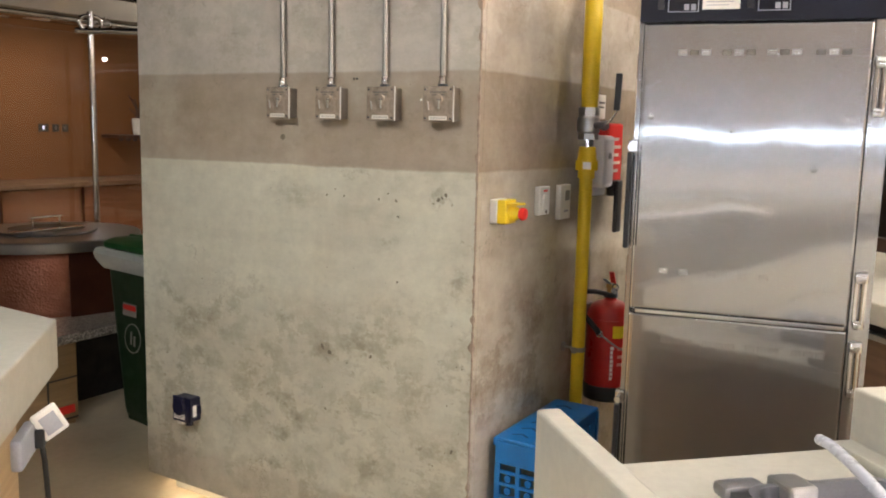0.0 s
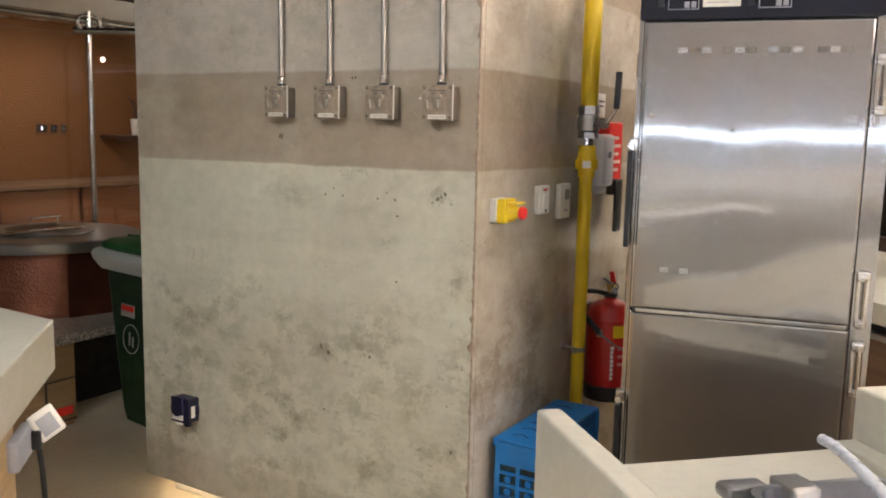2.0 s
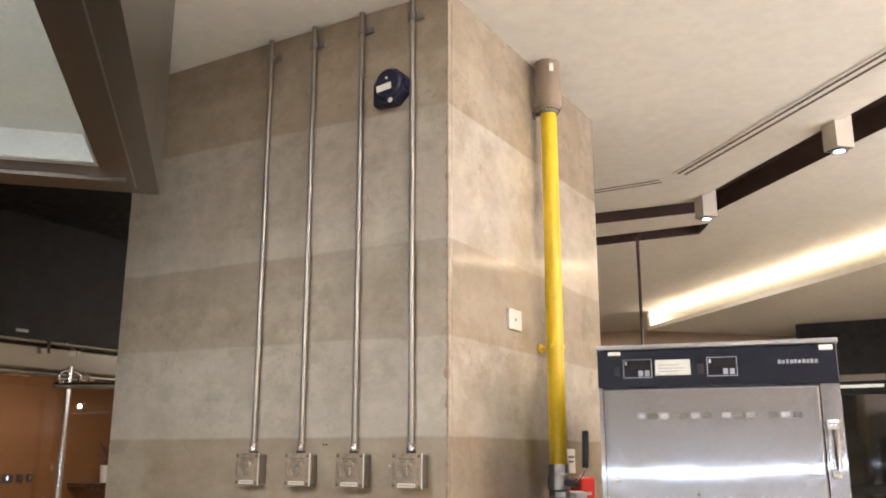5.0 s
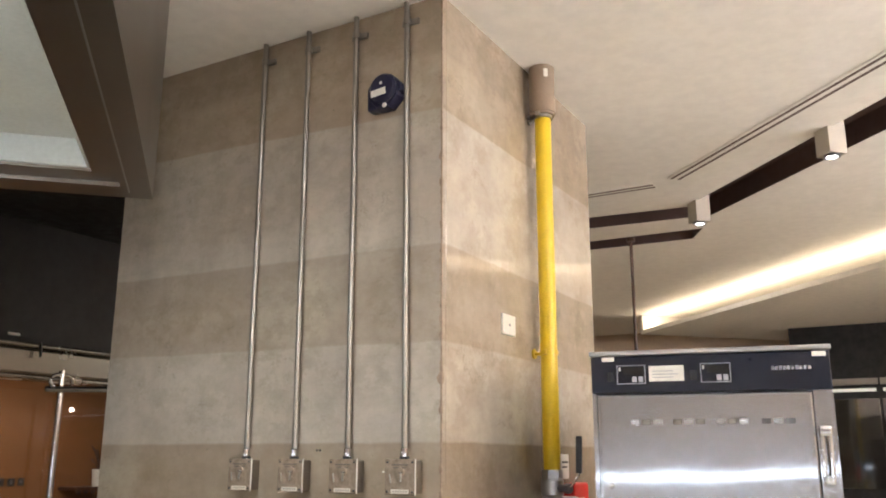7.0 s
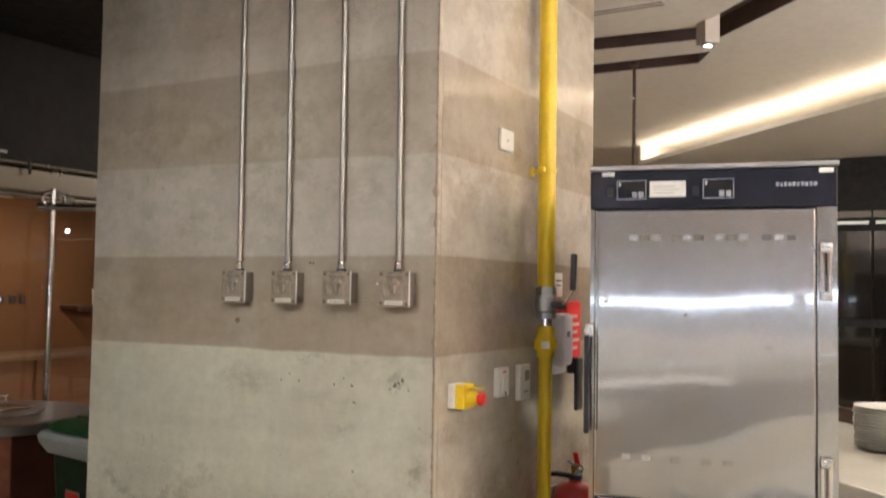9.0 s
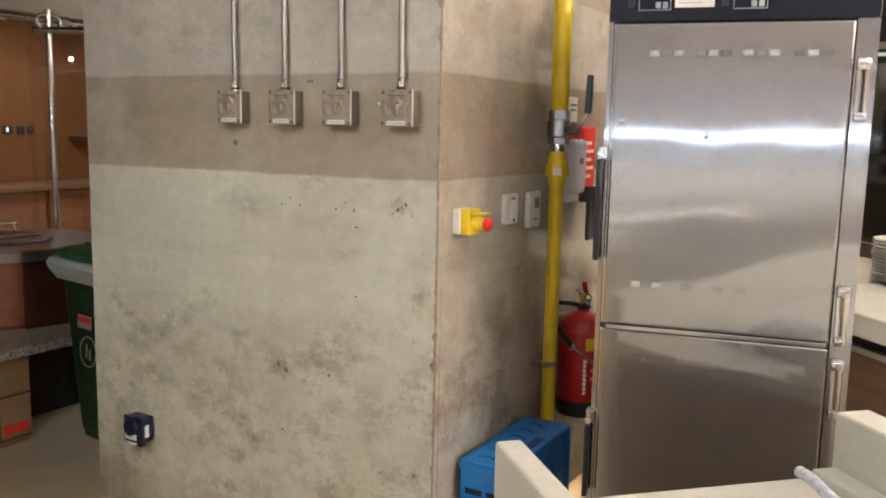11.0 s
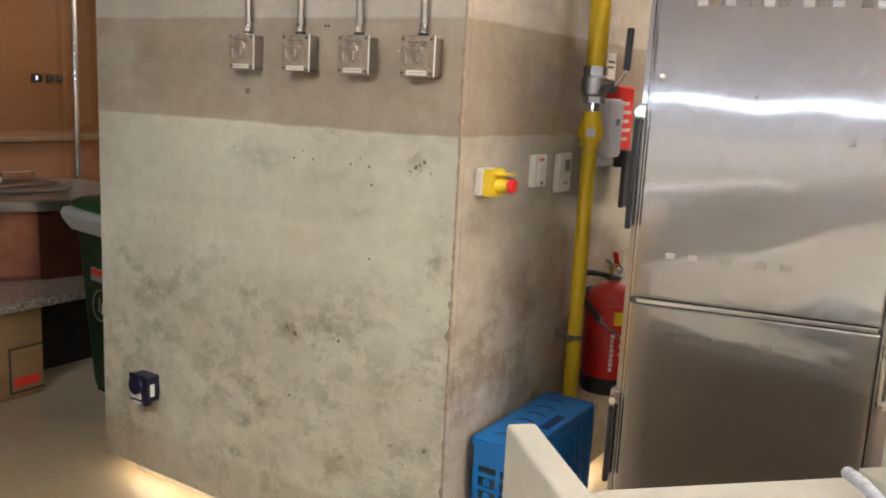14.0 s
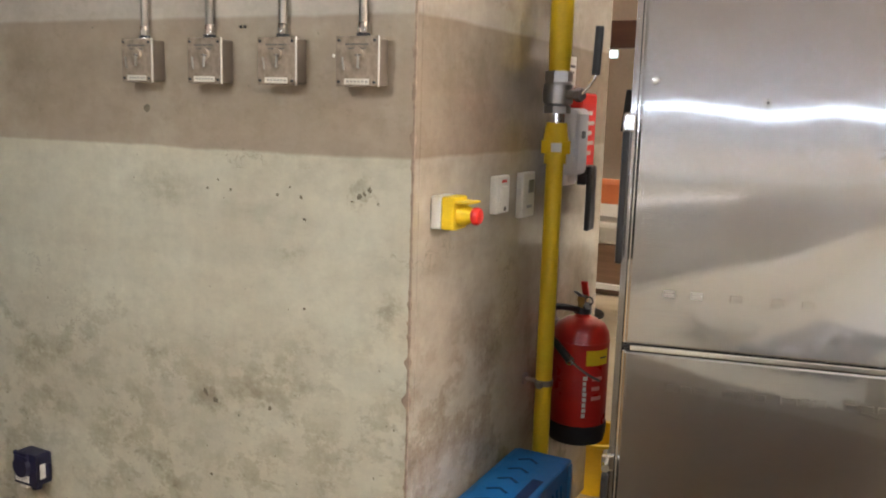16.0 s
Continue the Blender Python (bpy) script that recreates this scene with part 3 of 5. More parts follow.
def ragged_panel(x0, x1, z0, z1, depth):
    """A face slab whose free arrises are slightly broken."""
    bm = bmesh.new()
    nz = 160
    rows = []
    for k in range(nz + 1):
        z = z0 + (z1 - z0) * k / nz
        j = 0.0025 * noise.noise((0, 0, z * 9)) + 0.003 * max(0, noise.noise((5, 0, z * 23)) - 0.25)
        jl = 0.0025 * noise.noise((9, 0, z * 9))
        c = 0.0022 + 0.002 * abs(noise.noise((3, 1, z * 30)))
        rows.append([bm.verts.new(p) for p in ((x0 + abs(jl), depth, z), (x0 + abs(jl), c, z), (x0 + abs(jl) + c, 0, z), (x1 - abs(j) - c, 0, z), (x1 - abs(j), c, z), (x1 - abs(j), depth, z))])
    for a, b in zip(rows, rows[1:]):
        for i in range(5):
            bm.faces.new((a[i], a[i + 1], b[i + 1], b[i]))
        bm.faces.new((a[5], a[0], b[0], b[5]))
    bm.faces.new(rows[0][::-1])
    bm.faces.new(rows[-1])
    return bm


part("front_face", ragged_panel(COLX, 0.0, COLZ, CEIL, 0.022), M_FRONT, col, "grey-green banded concrete face")
part("side_face", moved(ragged_panel(0.026, COLY, COLZ, CEIL, 0.022), Matrix(((0, -1, 0, 0), (1, 0, 0, 0), (0, 0, 1, 0), (0, 0, 0, 1)))), M_SIDE, col, "warm glossy banded concrete face")
part("joint_bead", rod((-0.0035, 0.0245, COLZ), (-0.0035, 0.0245, CEIL), 0.002, seg=10), M_EDGEWORN, col, "thin corner joint bead")


def worn_arris():
    """The broken, browned arris of the front face, a few millimetres wide and ragged."""
    bm = bmesh.new()
    nz, prev = 700, None
    for k in range(nz + 1):
        z = COLZ + (CEIL - COLZ) * k / nz
        w = max(0.0004, 0.0005 + 0.004 * noise.noise((0, 2, z * 14)) + 0.020 * max(0, noise.noise((5, 0, z * 23)) - 0.15) + 0.006 * max(0, noise.noise((7, 0, z * 70))))
        row = [bm.verts.new(p) for p in ((-w - 0.003, -0.0007, z), (0.0007, -0.0007, z), (0.0007, 0.003 + w * 0.8, z))]
        if prev:
            for i in range(2):
                bm.faces.new((prev[i], prev[i + 1], row[i + 1], row[i]))
        prev = row
    return bm


part("arris_return", box(-0.0006, 0.0004, 0.0042, 0.0218, COLZ, CEIL), M_SIDE, col)
part("worn_arris", worn_arris(), M_EDGEWORN, col, "chipped brown corner edge")
part("plinth", box(COLX + 0.075, -0.075, 0.075, COLY - 0.075, 0, COLZ + 0.003), M_WHITEP, col, "recessed white plinth")
for n_, b_ in (("f", (COLX + 0.08, -0.08, 0.052, 0.066)), ("l", (COLX + 0.052, COLX + 0.066, 0.08, COLY - 0.08)), ("r", (-0.066, -0.052, 0.08, COLY - 0.08)), ("b", (COLX + 0.08, -0.08, COLY - 0.066, COLY - 0.052))):
    part("led_strip", box(*b_, COLZ - 0.012, COLZ + 0.002), M_LED, col, "warm lit strip under the column")


def pock_marks():
    """Small ragged chips in the front face."""
    bm = bmesh.new()
    rng = random.Random(21)
    spots = [(-0.748, 1.409, 0.012), (-0.542, 0.706, 0.010), (-0.575, 0.722, 0.013), (-0.560, 0.509, 0.006), (-0.375, 0.718, 0.008), (-0.063, 0.469, 0.009), (-0.276, 0.974, 0.006), (-0.559, 1.229, 0.005), (-0.524, 1.250, 0.004),
             (-0.487, 1.230, 0.005), (-0.316, 1.248, 0.005), (-0.350, 1.228, 0.005), (-0.285, 1.227, 0.006), (-0.105, 1.256, 0.007), (-0.118, 1.246, 0.006), (-0.130, 1.240, 0.009), (-0.084, 1.227, 0.005), (-0.150, 1.228, 0.005), (-0.276, 1.178, 0.006)]
    spots += [(rng.uniform(-1.42, -0.03), rng.uniform(0.12, 0.95), rng.uniform(0.0015, 0.004)) for _ in range(40)]
    spots += [(rng.uniform(-1.42, -0.03), rng.uniform(0.95, 3.0), rng.uniform(0.001, 0.003)) for _ in range(34)]
    for x, z, r in spots:
        n, a0 = 9, rng.uniform(0, 6.28)
        e = rng.uniform(0.4, 0.9)
        ring = []
        for k in range(n):
            a = 2 * math.pi * k / n
            q = r * rng.uniform(0.55, 1.15)
            dx, dz = q * math.cos(a), q * e * math.sin(a)
            ring.append(bm.verts.new((x + dx * math.cos(a0) - dz * math.sin(a0), -0.0008, z + dx * math.sin(a0) + dz * math.cos(a0))))
        bm.faces.new(ring)
    return bm


part("pock_marks", pock_marks(), M_CHIP, col, "small dark chips in the concrete")["kind"] = "stuff"

# ---- things on the column's front ----
def conduit(x, top_clip):
    t = thing("conduit", (x, -0.016, 1.588), "galvanised steel electrical conduit clipped to the column", "conduit", group="conduits on the column")
    part("pipe", rod((0, 0, 0.012), (-0.012, 0, CEIL - 1.588), 0.0092, seg=20), M_GALV, t)
    part("gland", join(rod((0, 0, -0.008), (0, 0, 0.004), 0.0122, seg=6), rod((0, 0, 0.004), (0, 0, 0.014), 0.0105, seg=20)), M_CHROME, t, "threaded conduit gland")
    part("lock_nut", rod((0, 0, -0.017), (0, 0, -0.008), 0.0145, seg=6), M_BLACK, t)
    for z in (top_clip,):
        part("saddle_clip", join(box(-0.035, 0.03, 0.006, 0.016, z, z + 0.022, 0.003), rod((-0.01, 0, z), (-0.01, 0, z + 0.022), 0.0135, seg=20)), M_GALV, t, "saddle clip")
    return t


SWX = [(-0.778, -0.680), (-0.570, -0.470), (-0.369, -0.265), (-0.164, -0.060)]
for i, x in enumerate((-0.731, -0.530, -0.322, -0.116)):
    conduit(x, 1.39)


def isolator(x0, x1, k):
    w, z0, z1 = x1 - x0, 1.471, 1.572
    t = thing("isolator_switch", ((x0 + x1) / 2, 0, (z0 + z1) / 2), "clear-fronted metal isolator switch box with a lever, below a conduit", "switch box", group="isolator switches")
    h, hw = (z1 - z0) / 2, w / 2
    part("back_box", box(-hw + 0.004, hw - 0.004, -0.040, 0.0, -h + 0.003, h - 0.003, 0.004), M_BACKBOX, t, "pressed steel back box")
    face = part("face_plate", box(-hw, hw, -0.046, -0.040, -h, h, 0.002), M_FACE, t, "satin metal face plate")
    # white strip along the right edge puts its gleam into colour
    part("edge_gleam", box(hw - 0.0012, hw + 0.0006, -0.0468, -0.0425, -h, h), M_WHITEP, face, "white strip painting the gleam of the right plate edge")
    part("dial", moved(rod((0, 0, 0), (0, 0, 0.005), 0.014, 0.0125, seg=28), pose(0.002, -0.046, 0.014, 90)), M_FACE, t, "round dial")
    part("lever", moved(box(-0.0017, 0.0017, -0.006, 0.0, -0.022, 0.006, 0.0012), pose(0.008, -0.051, 0.008, 0, 10 - 3 * k, 0)), M_DIMLABEL, t, "small metal lever")
    part("lever_bar", moved(box(-0.004, 0.011, -0.006, 0.0, -0.0016, 0.0016, 0.001), pose(0.004, -0.051, 0.012, 0, 14 - 5 * k, 0)), M_INK, t, "short dark lever head")
    part("pointer", moved(box(-0.001, 0.001, -0.005, 0.0, -0.026, 0.0, 0.0008), pose(-0.034, -0.046, 0.008, 0, -9, 0)), M_DIMLABEL, t, "thin metal lever")
    part("label", box(-0.03, 0.03, -0.0475, -0.046, -h + 0.004, -h + 0.016), M_TANLABEL, face, "pale label strip")
    part("print", join(*[box(-0.024 + 0.009 * j, -0.018 + 0.009 * j, -0.0482, -0.0475, -h + 0.008, -h + 0.012) for j in range(6)]), M_DIMLABEL, face, "faint dark print")
    part("print", join(box(-0.028, 0.028, -0.0472, -0.046, h - 0.018, h - 0.015), box(-0.022, 0.022, -0.0472, -0.046, h - 0.026, h - 0.0235)), M_INK, face, "faint print")
    for sx in (-1, 1):
        for sz in (-1, 1):
            part("screw", moved(rod((0, 0, 0), (0, 0, 0.003), 0.0032, seg=10), pose(sx * (hw - 0.009), -0.046, sz * (h - 0.009), 90)), M_BLACK, t)
    return t


for k, (a, b) in enumerate(SWX):
    isolator(a, b, k)


def wall_plug(x, z, material, label):
    """A small screw plug left in the concrete."""
    return solo("wall_plug", moved(lathe([(0.001, 0.0), (0.0035, 0.0), (0.003, 0.002), (0.001, 0.0025)], 12), pose(0, 0, 0, 90)), material, label, "screw plug", Matrix.Translation((x, -0.0002, z)), group="screw plugs on the column")


for x, z in ((-0.602, 1.520), (-0.200, 1.535)):
    wall_plug(x, z, M_LABEL, "small bright screw plug in the concrete column")
for x, z in ((-0.452, 1.598), (-0.440, 1.598)):
    wall_plug(x, z, M_BLACK, "small dark screw hole in the concrete column")


def industrial_socket(x, z, label):
    """A navy industrial plug socket: shell with a rim, arched spring lid, rating label and side latch."""
    t = thing("industrial_socket", (x, 0, z), label, "power socket", group="navy industrial sockets")
    part("housing", join(box(-0.050, 0.050, -0.058, 0, -0.050, 0.052, 0.008), box(-0.054, 0.054, -0.064, -0.054, -0.052, 0.055, 0.004)), M_NAVY, t)
    part("lid", join(moved(rod((0, 0, 0), (0, 0, 0.016), 0.036, 0.033, seg=32), pose(-0.006, -0.062, 0.012, 90)), box(-0.034, 0.022, -0.076, -0.062, 0.020, 0.050, 0.005)), M_NAVY, t, "arched navy spring lid")
    part("lid_hinge", rod((-0.036, -0.070, 0.052), (0.024, -0.070, 0.052), 0.006, seg=14), M_NAVY, t)
    part("label", box(-0.044, 0.020, -0.0665, -0.0638, -0.040, -0.018), M_LABEL, t, "white rating label")
    part("label_print", join(box(-0.040, 0.012, -0.0672, -0.0662, -0.027, -0.024), box(-0.040, 0.004, -0.0672, -0.0662, -0.034, -0.031)), M_GREYP, t, "grey print")
    part("bottom_tab", box(-0.030, 0.002, -0.062, -0.046, -0.064, -0.050, 0.004), M_LABEL, t, "white bottom tab")
    part("side_label", box(0.0538, 0.0552, -0.050, -0.030, -0.026, 0.022), M_LABEL, t, "white side label")
    part("side_latch", box(0.050, 0.064, -0.030, -0.012, -0.018, 0.020, 0.004), M_NAVY, t, "navy side latch")
    part("gland", rod((0.010, -0.030, -0.072), (0.010, -0.030, -0.048), 0.016, 0.019, seg=20), M_NAVY, t)
    return t


ls = industrial_socket(-1.200, 0.392, "navy blue industrial socket low on the column")

ls.scale = (0.88, 0.88, 0.90)

ks = thing("industrial_socket", (-0.200, 0, 2.745), "navy octagonal industrial socket high on the column between conduits", "power socket", group="navy industrial sockets")
part("housing", join(moved(lathe([(0.064, 0), (0.074, 0.006), (0.074, 0.040), (0.066, 0.052), (0.03, 0.055)], 8), pose(0, 0, 0, 90, 22.5, 0)), box(-0.072, 0.0, -0.050, 0, -0.068, 0.03, 0.010)), M_NAVY, ks)
part("cover", moved(lathe([(0.056, 0), (0.058, 0.010), (0.050, 0.018), (0.01, 0.019)], 40), pose(0.006, -0.052, 0.006, 90)), M_NAVY, ks, "round navy cover")
part("label", moved(box(-0.034, 0.030, -0.002, 0, -0.013, 0.013), pose(-0.004, -0.071, -0.012, 0, -6, 0)), M_LABEL, ks, "white rating label")
part("screw_cap", moved(lathe([(0.001, 0), (0.010, 0), (0.008, 0.004), (0.001, 0.005)], 18), pose(0.012, -0.055, -0.060, 90)), M_LABEL, ks, "pale screw cap")
part("mark", moved(lathe([(0.001, 0), (0.006, 0), (0.005, 0.002), (0.001, 0.002)], 14), pose(0.004, -0.071, 0.024, 90)), M_LABEL, ks, "pale dot")
part("latch", box(0.066, 0.078, -0.05, -0.02, -0.012, 0.02, 0.003), M_NAVY, ks)

ks.scale = (0.88, 0.88, 0.88)


# ---- things on the column's side ----
def on_side(y, z):
    return pose(0, y, z, 0, 0, 90)


def side_thing(name, y, z, label, category, group=""):
    t = new(name)
    t.empty_display_size = 0.05
    t.matrix_basis = on_side(y, z)
    return tagged(t, label, category, group)


# local x runs along the wall away from the corner, local -y points out of the wall
es = side_thing("emergency_stop", 0.112, 1.210, "yellow emergency stop box with a red mushroom button", "emergency button")
part("base_box", box(-0.034, 0.034, -0.026, 0, -0.036, 0.036, 0.004), M_WHITEP, es, "pale grey back half")
part("yellow_box", box(-0.034, 0.034, -0.056, -0.026, -0.036, 0.036, 0.004), M_YELLOW, es, "yellow front half")
part("collar", moved(lathe([(0.001, 0), (0.024, 0), (0.021, 0.018), (0.015, 0.030), (0.001, 0.030)], 28), pose(0, -0.056, -0.004, 90)), M_YELLOW, es)
part("mushroom_button", moved(lathe([(0.001, 0), (0.013, 0), (0.019, 0.006), (0.0195, 0.014), (0.016, 0.020), (0.001, 0.022)], 32), pose(0, -0.084, -0.004, 90)), M_REDSIGN, es, "red mushroom button")
part("guard", join(box(-0.03, 0.03, -0.09, -0.056, 0.022, 0.027, 0.002)), M_YELLOW, es, "yellow guard lip")

for y0, y1, k in ((0.385, 0.465, 0), (0.553, 0.640, 1)):
    s = side_thing("wall_switch", (y0 + y1) / 2, 1.222 if k == 0 else 1.208, "white rocker wall switch with a red neon" if k == 0 else "white wall control with a small grey display", "wall switch", "switches on the column side")
    hw = (y1 - y0) / 2
    hz = 0.047 if k == 0 else 0.060
    part("face", box(-hw, hw, -0.020, 0, -hz, hz, 0.004), M_WHITEP, s)
    if k == 0:
        part("rocker", moved(box(-0.018, 0.018, -0.008, 0, -0.028, 0.022, 0.002), pose(0, -0.018, 0, 6)), M_WHITEP, s)
        part("neon", box(-0.012, 0.016, -0.0215, -0.0195, 0.030, 0.037), M_REDSIGN, s, "small red neon")
        part("screw", moved(rod((0, 0, 0), (0, 0, 0.003), 0.006, seg=16), pose(0.006, -0.0205, -0.036, 90)), M_CHROME, s)
    else:
        part("display", box(-0.005, 0.03, -0.0215, -0.0195, 0.005, 0.04), M_GREYMETAL, s, "small grey display")
        part("button", box(-0.012, 0.02, -0.0215, -0.0195, -0.035, -0.028), M_GREYP, s)

s = side_thing("blank_plate", 0.452, 2.022, "white blank cover plate with one screw", "cover plate")
part("face", box(-0.05, 0.05, -0.010, 0, -0.036, 0.036, 0.003), M_WHITEP, s)
part("screw", moved(rod((0, 0, 0), (0, 0, 0.002), 0.005, seg=12), pose(0, -0.010, 0, 90)), M_GREYMETAL, s)

# gas pipe
PX, PY = 0.060, 0.674
gp = thing("gas_pipe", (PX, PY, 0), "yellow painted gas pipe with a ball valve, clamped to the column", "pipe")
part("lower_pipe", rod((0, 0, 0.02), (0, 0, 1.345), 0.0235, seg=32), M_YELLOW, gp)
part("upper_pipe", join(rod((0, 0, 1.60), (0, 0, 2.87), 0.0305, seg=32), rod((0, 0, 1.50), (0, 0, 1.60), 0.027, 0.0305, seg=32)), M_YELLOW, gp)
part("union_nut", join(rod((0, 0, 1.318), (0, 0, 1.352), 0.042, seg=8), rod((0, 0, 1.29), (0, 0, 1.318), 0.030, seg=28), rod((0, 0, 1.352), (0, 0, 1.40), 0.034, 0.028, seg=28)), M_YELLOW, gp, "yellow union nut")
part("union_label", moved(box(-0.014, 0.014, -0.002, 0.0, -0.012, 0.012), pose(0.016, -0.0375, 1.335, 0, 0, 22)), M_LABEL, gp, "white sticker")
part("thread", rod((0, 0, 1.39), (0, 0, 1.425), 0.021, seg=24), M_CHROME, gp)
valve = part("ball_valve", join(rod((0, 0, 1.425), (0, 0, 1.445), 0.036, seg=6), lathe([(0.030, 1.445), (0.039, 1.452), (0.041, 1.475), (0.039, 1.50), (0.032, 1.508)], 32), rod((0, 0, 1.508), (0, 0, 1.536), 0.037, seg=6)), M_STEEL2, gp, "cast metal ball valve")
part("valve_stem", join(rod((0.03, -0.015, 1.475), (0.072, -0.03, 1.475), 0.013, seg=16), rod((0.06, -0.026, 1.475), (0.078, -0.032, 1.475), 0.018, seg=6)), M_GREYMETAL, valve)
part("valve_lever", tube([(0.072, -0.03, 1.475), (0.088, -0.03, 1.49), (0.105, -0.028, 1.515), (0.110, -0.027, 1.53)], 0.005), M_CHROME, valve)
part("valve_grip", moved(box(-0.011, 0.011, -0.006, 0.006, 0, 0.125, 0.004), pose(0.110, -0.027, 1.525, 0, 2, 0)), M_BLACK, valve, "black rubber grip")
part("sleeve", join(rod((0, 0, 2.87), (0, 0, CEIL), 0.050, seg=36), rod((0, 0, 2.86), (0, 0, 2.872), 0.046, seg=36)), M_SLEEVE, gp, "taupe pipe sleeve at the ceiling")
part("sleeve_tag", moved(box(-0.008, 0.008, -0.002, 0, -0.016, 0.016), pose(0.035, -0.043, 3.02, 0, 0, 40)), M_LABEL, gp, "small white tag")
for z, r, mat in ((0.672, 0.0235, M_GALV), (1.945, 0.0305, M_YELLOW), (2.855, 0.033, M_GALV)):
    part("pipe_clamp", join(rod((0, 0, z - 0.008), (0, 0, z + 0.008), r + 0.0035, seg=28), rod((-PX, 0, z), (-r, 0, z), 0.006, seg=12), rod((-PX, 0, z), (-PX + 0.006, 0, z), 0.018, seg=16),
                            box(-0.008, 0.008, -r - 0.022, -r, z - 0.009, z + 0.009, 0.002)), mat, gp, "pipe clamp with a threaded rod")

# fire extinguisher on its bracket, behind the pipe
ex = thing("fire_extinguisher", (0.093, 0.893, 0.440), "red fire extinguisher with a black foot, hung on the column", "fire extinguisher")
part("cylinder", lathe([(0.080, 0.03), (0.086, 0.05), (0.086, 0.315), (0.082, 0.340), (0.070, 0.362), (0.048, 0.376), (0.026, 0.383), (0.021, 0.388), (0.021, 0.405)], 48), M_RED, ex)
part("foot", lathe([(0.072, 0.0), (0.084, 0.004), (0.089, 0.03), (0.089, 0.060), (0.086, 0.062)], 48), M_BLACK, ex, "black plastic foot ring")
part("shoulder_seam", lathe([(0.0862, 0.311), (0.0875, 0.314), (0.0862, 0.317)], 48), M_RED, ex)
part("neck_ring", lathe([(0.020, 0.392), (0.027, 0.393), (0.027, 0.408), (0.020, 0.410)], 28), M_BLACK, ex, "black neck collar")
part("valve_head", join(rod((0, 0, 0.40), (0, 0, 0.438), 0.015, seg=20), box(-0.012, 0.012, -0.024, 0.022, 0.428, 0.446, 0.004)), M_BRASS, ex, "brass valve head")
part("carry_handle", moved(box(-0.010, 0.010, -0.004, 0.050, 0, 0.006, 0.002), pose(0.004, 0.01, 0.442, 66, 0, 175)), M_REDSIGN, ex, "red squeeze lever")
part("lower_handle", moved(box(-0.009, 0.009, 0.0, 0.07, 0, 0.005, 0.002), pose(0.004, -0.005, 0.438, 25, 0, 175)), M_GREYMETAL, ex)
part("gauge", moved(rod((0, 0, 0), (0, 0, 0.012), 0.012, seg=20), pose(0.016, -0.016, 0.418, 70, 0, 40)), M_CHROME, ex, "round pressure gauge")
part("pull_ring", tube([(0.024 + 0.012 * math.cos(2 * math.pi * k / 16), -0.02, 0.436 + 0.012 * math.sin(2 * math.pi * k / 16)) for k in range(17)], 0.0022, 8), M_BLACK, ex, "black pull ring")
hose = smooth_line([(0.0, -0.012, 0.402), (-0.02, -0.04, 0.412), (-0.05, -0.075, 0.420), (-0.085, -0.105, 0.415), (-0.100, -0.118, 0.385), (-0.092, -0.118, 0.345)])
part("hose", tube(hose, 0.0095), M_BLACK, ex, "black rubber hose")
noz0, noz1 = Vector((-0.072, -0.080, 0.330)), Vector((0.000, -0.096, 0.268))
part("nozzle", join(rod(noz0, noz1, 0.0095, 0.012, seg=20), rod(noz0 * 1.0 + Vector((-0.008, 0.002, 0.007)), noz0, 0.013, seg=20)), M_BLACK, ex, "black discharge nozzle")
part("nozzle_clip", tube([noz1 + Vector((0.012 * math.cos(2 * math.pi * k / 14), -0.002, 0.012 * math.sin(2 * math.pi * k / 14))) for k in range(15)], 0.0028, 8), M_CHROME, ex, "bright wire clip")
part("strap", tube(smooth_line([noz1, (0.030, -0.088, 0.245), (0.058, -0.070, 0.222), (0.078, -0.045, 0.205)]), 0.0035), M_GALV, ex, "steel wire strap")


def curved_label(z0, z1, a0, a1, r, mat, name, label, parent):
    bm = bmesh.new()
    n = 10
    cols = [[bm.verts.new((r * math.cos(radians(a0 + (a1 - a0) * i / n)), r * math.sin(radians(a0 + (a1 - a0) * i / n)), z)) for z in (z0, z1)] for i in range(n + 1)]
    for p, q in zip(cols, cols[1:]):
        bm.faces.new((p[0], q[0], q[1], p[1]))
    return part(name, bm, mat, parent, label)


curved_label(0.252, 0.298, -60, -8, 0.0872, M_YELLOW, "yellow_label", "yellow panel", ex)
curved_label(0.272, 0.277, -30, -12, 0.0876, M_INK, "label_print", "dark print bar", ex)
rngx = random.Random(3)
for j in range(8):
    w_ = rngx.uniform(6.5, 9)
    curved_label(0.092 + 0.0165 * j, 0.105 + 0.0165 * j, -64, -64 + w_, 0.0872, M_LABEL, "white_mark", "white mark", ex)
for j in range(3):
    curved_label(0.145 + 0.03 * j, 0.157 + 0.03 * j, -46, -22 - 5 * (j % 2), 0.0872, M_PINKPRINT, "print_bar", "pale print bar", ex)
part("bracket", box(-0.093, -0.082, -0.03, 0.03, 0.27, 0.36, 0.003), M_GALV, ex, "wall bracket")

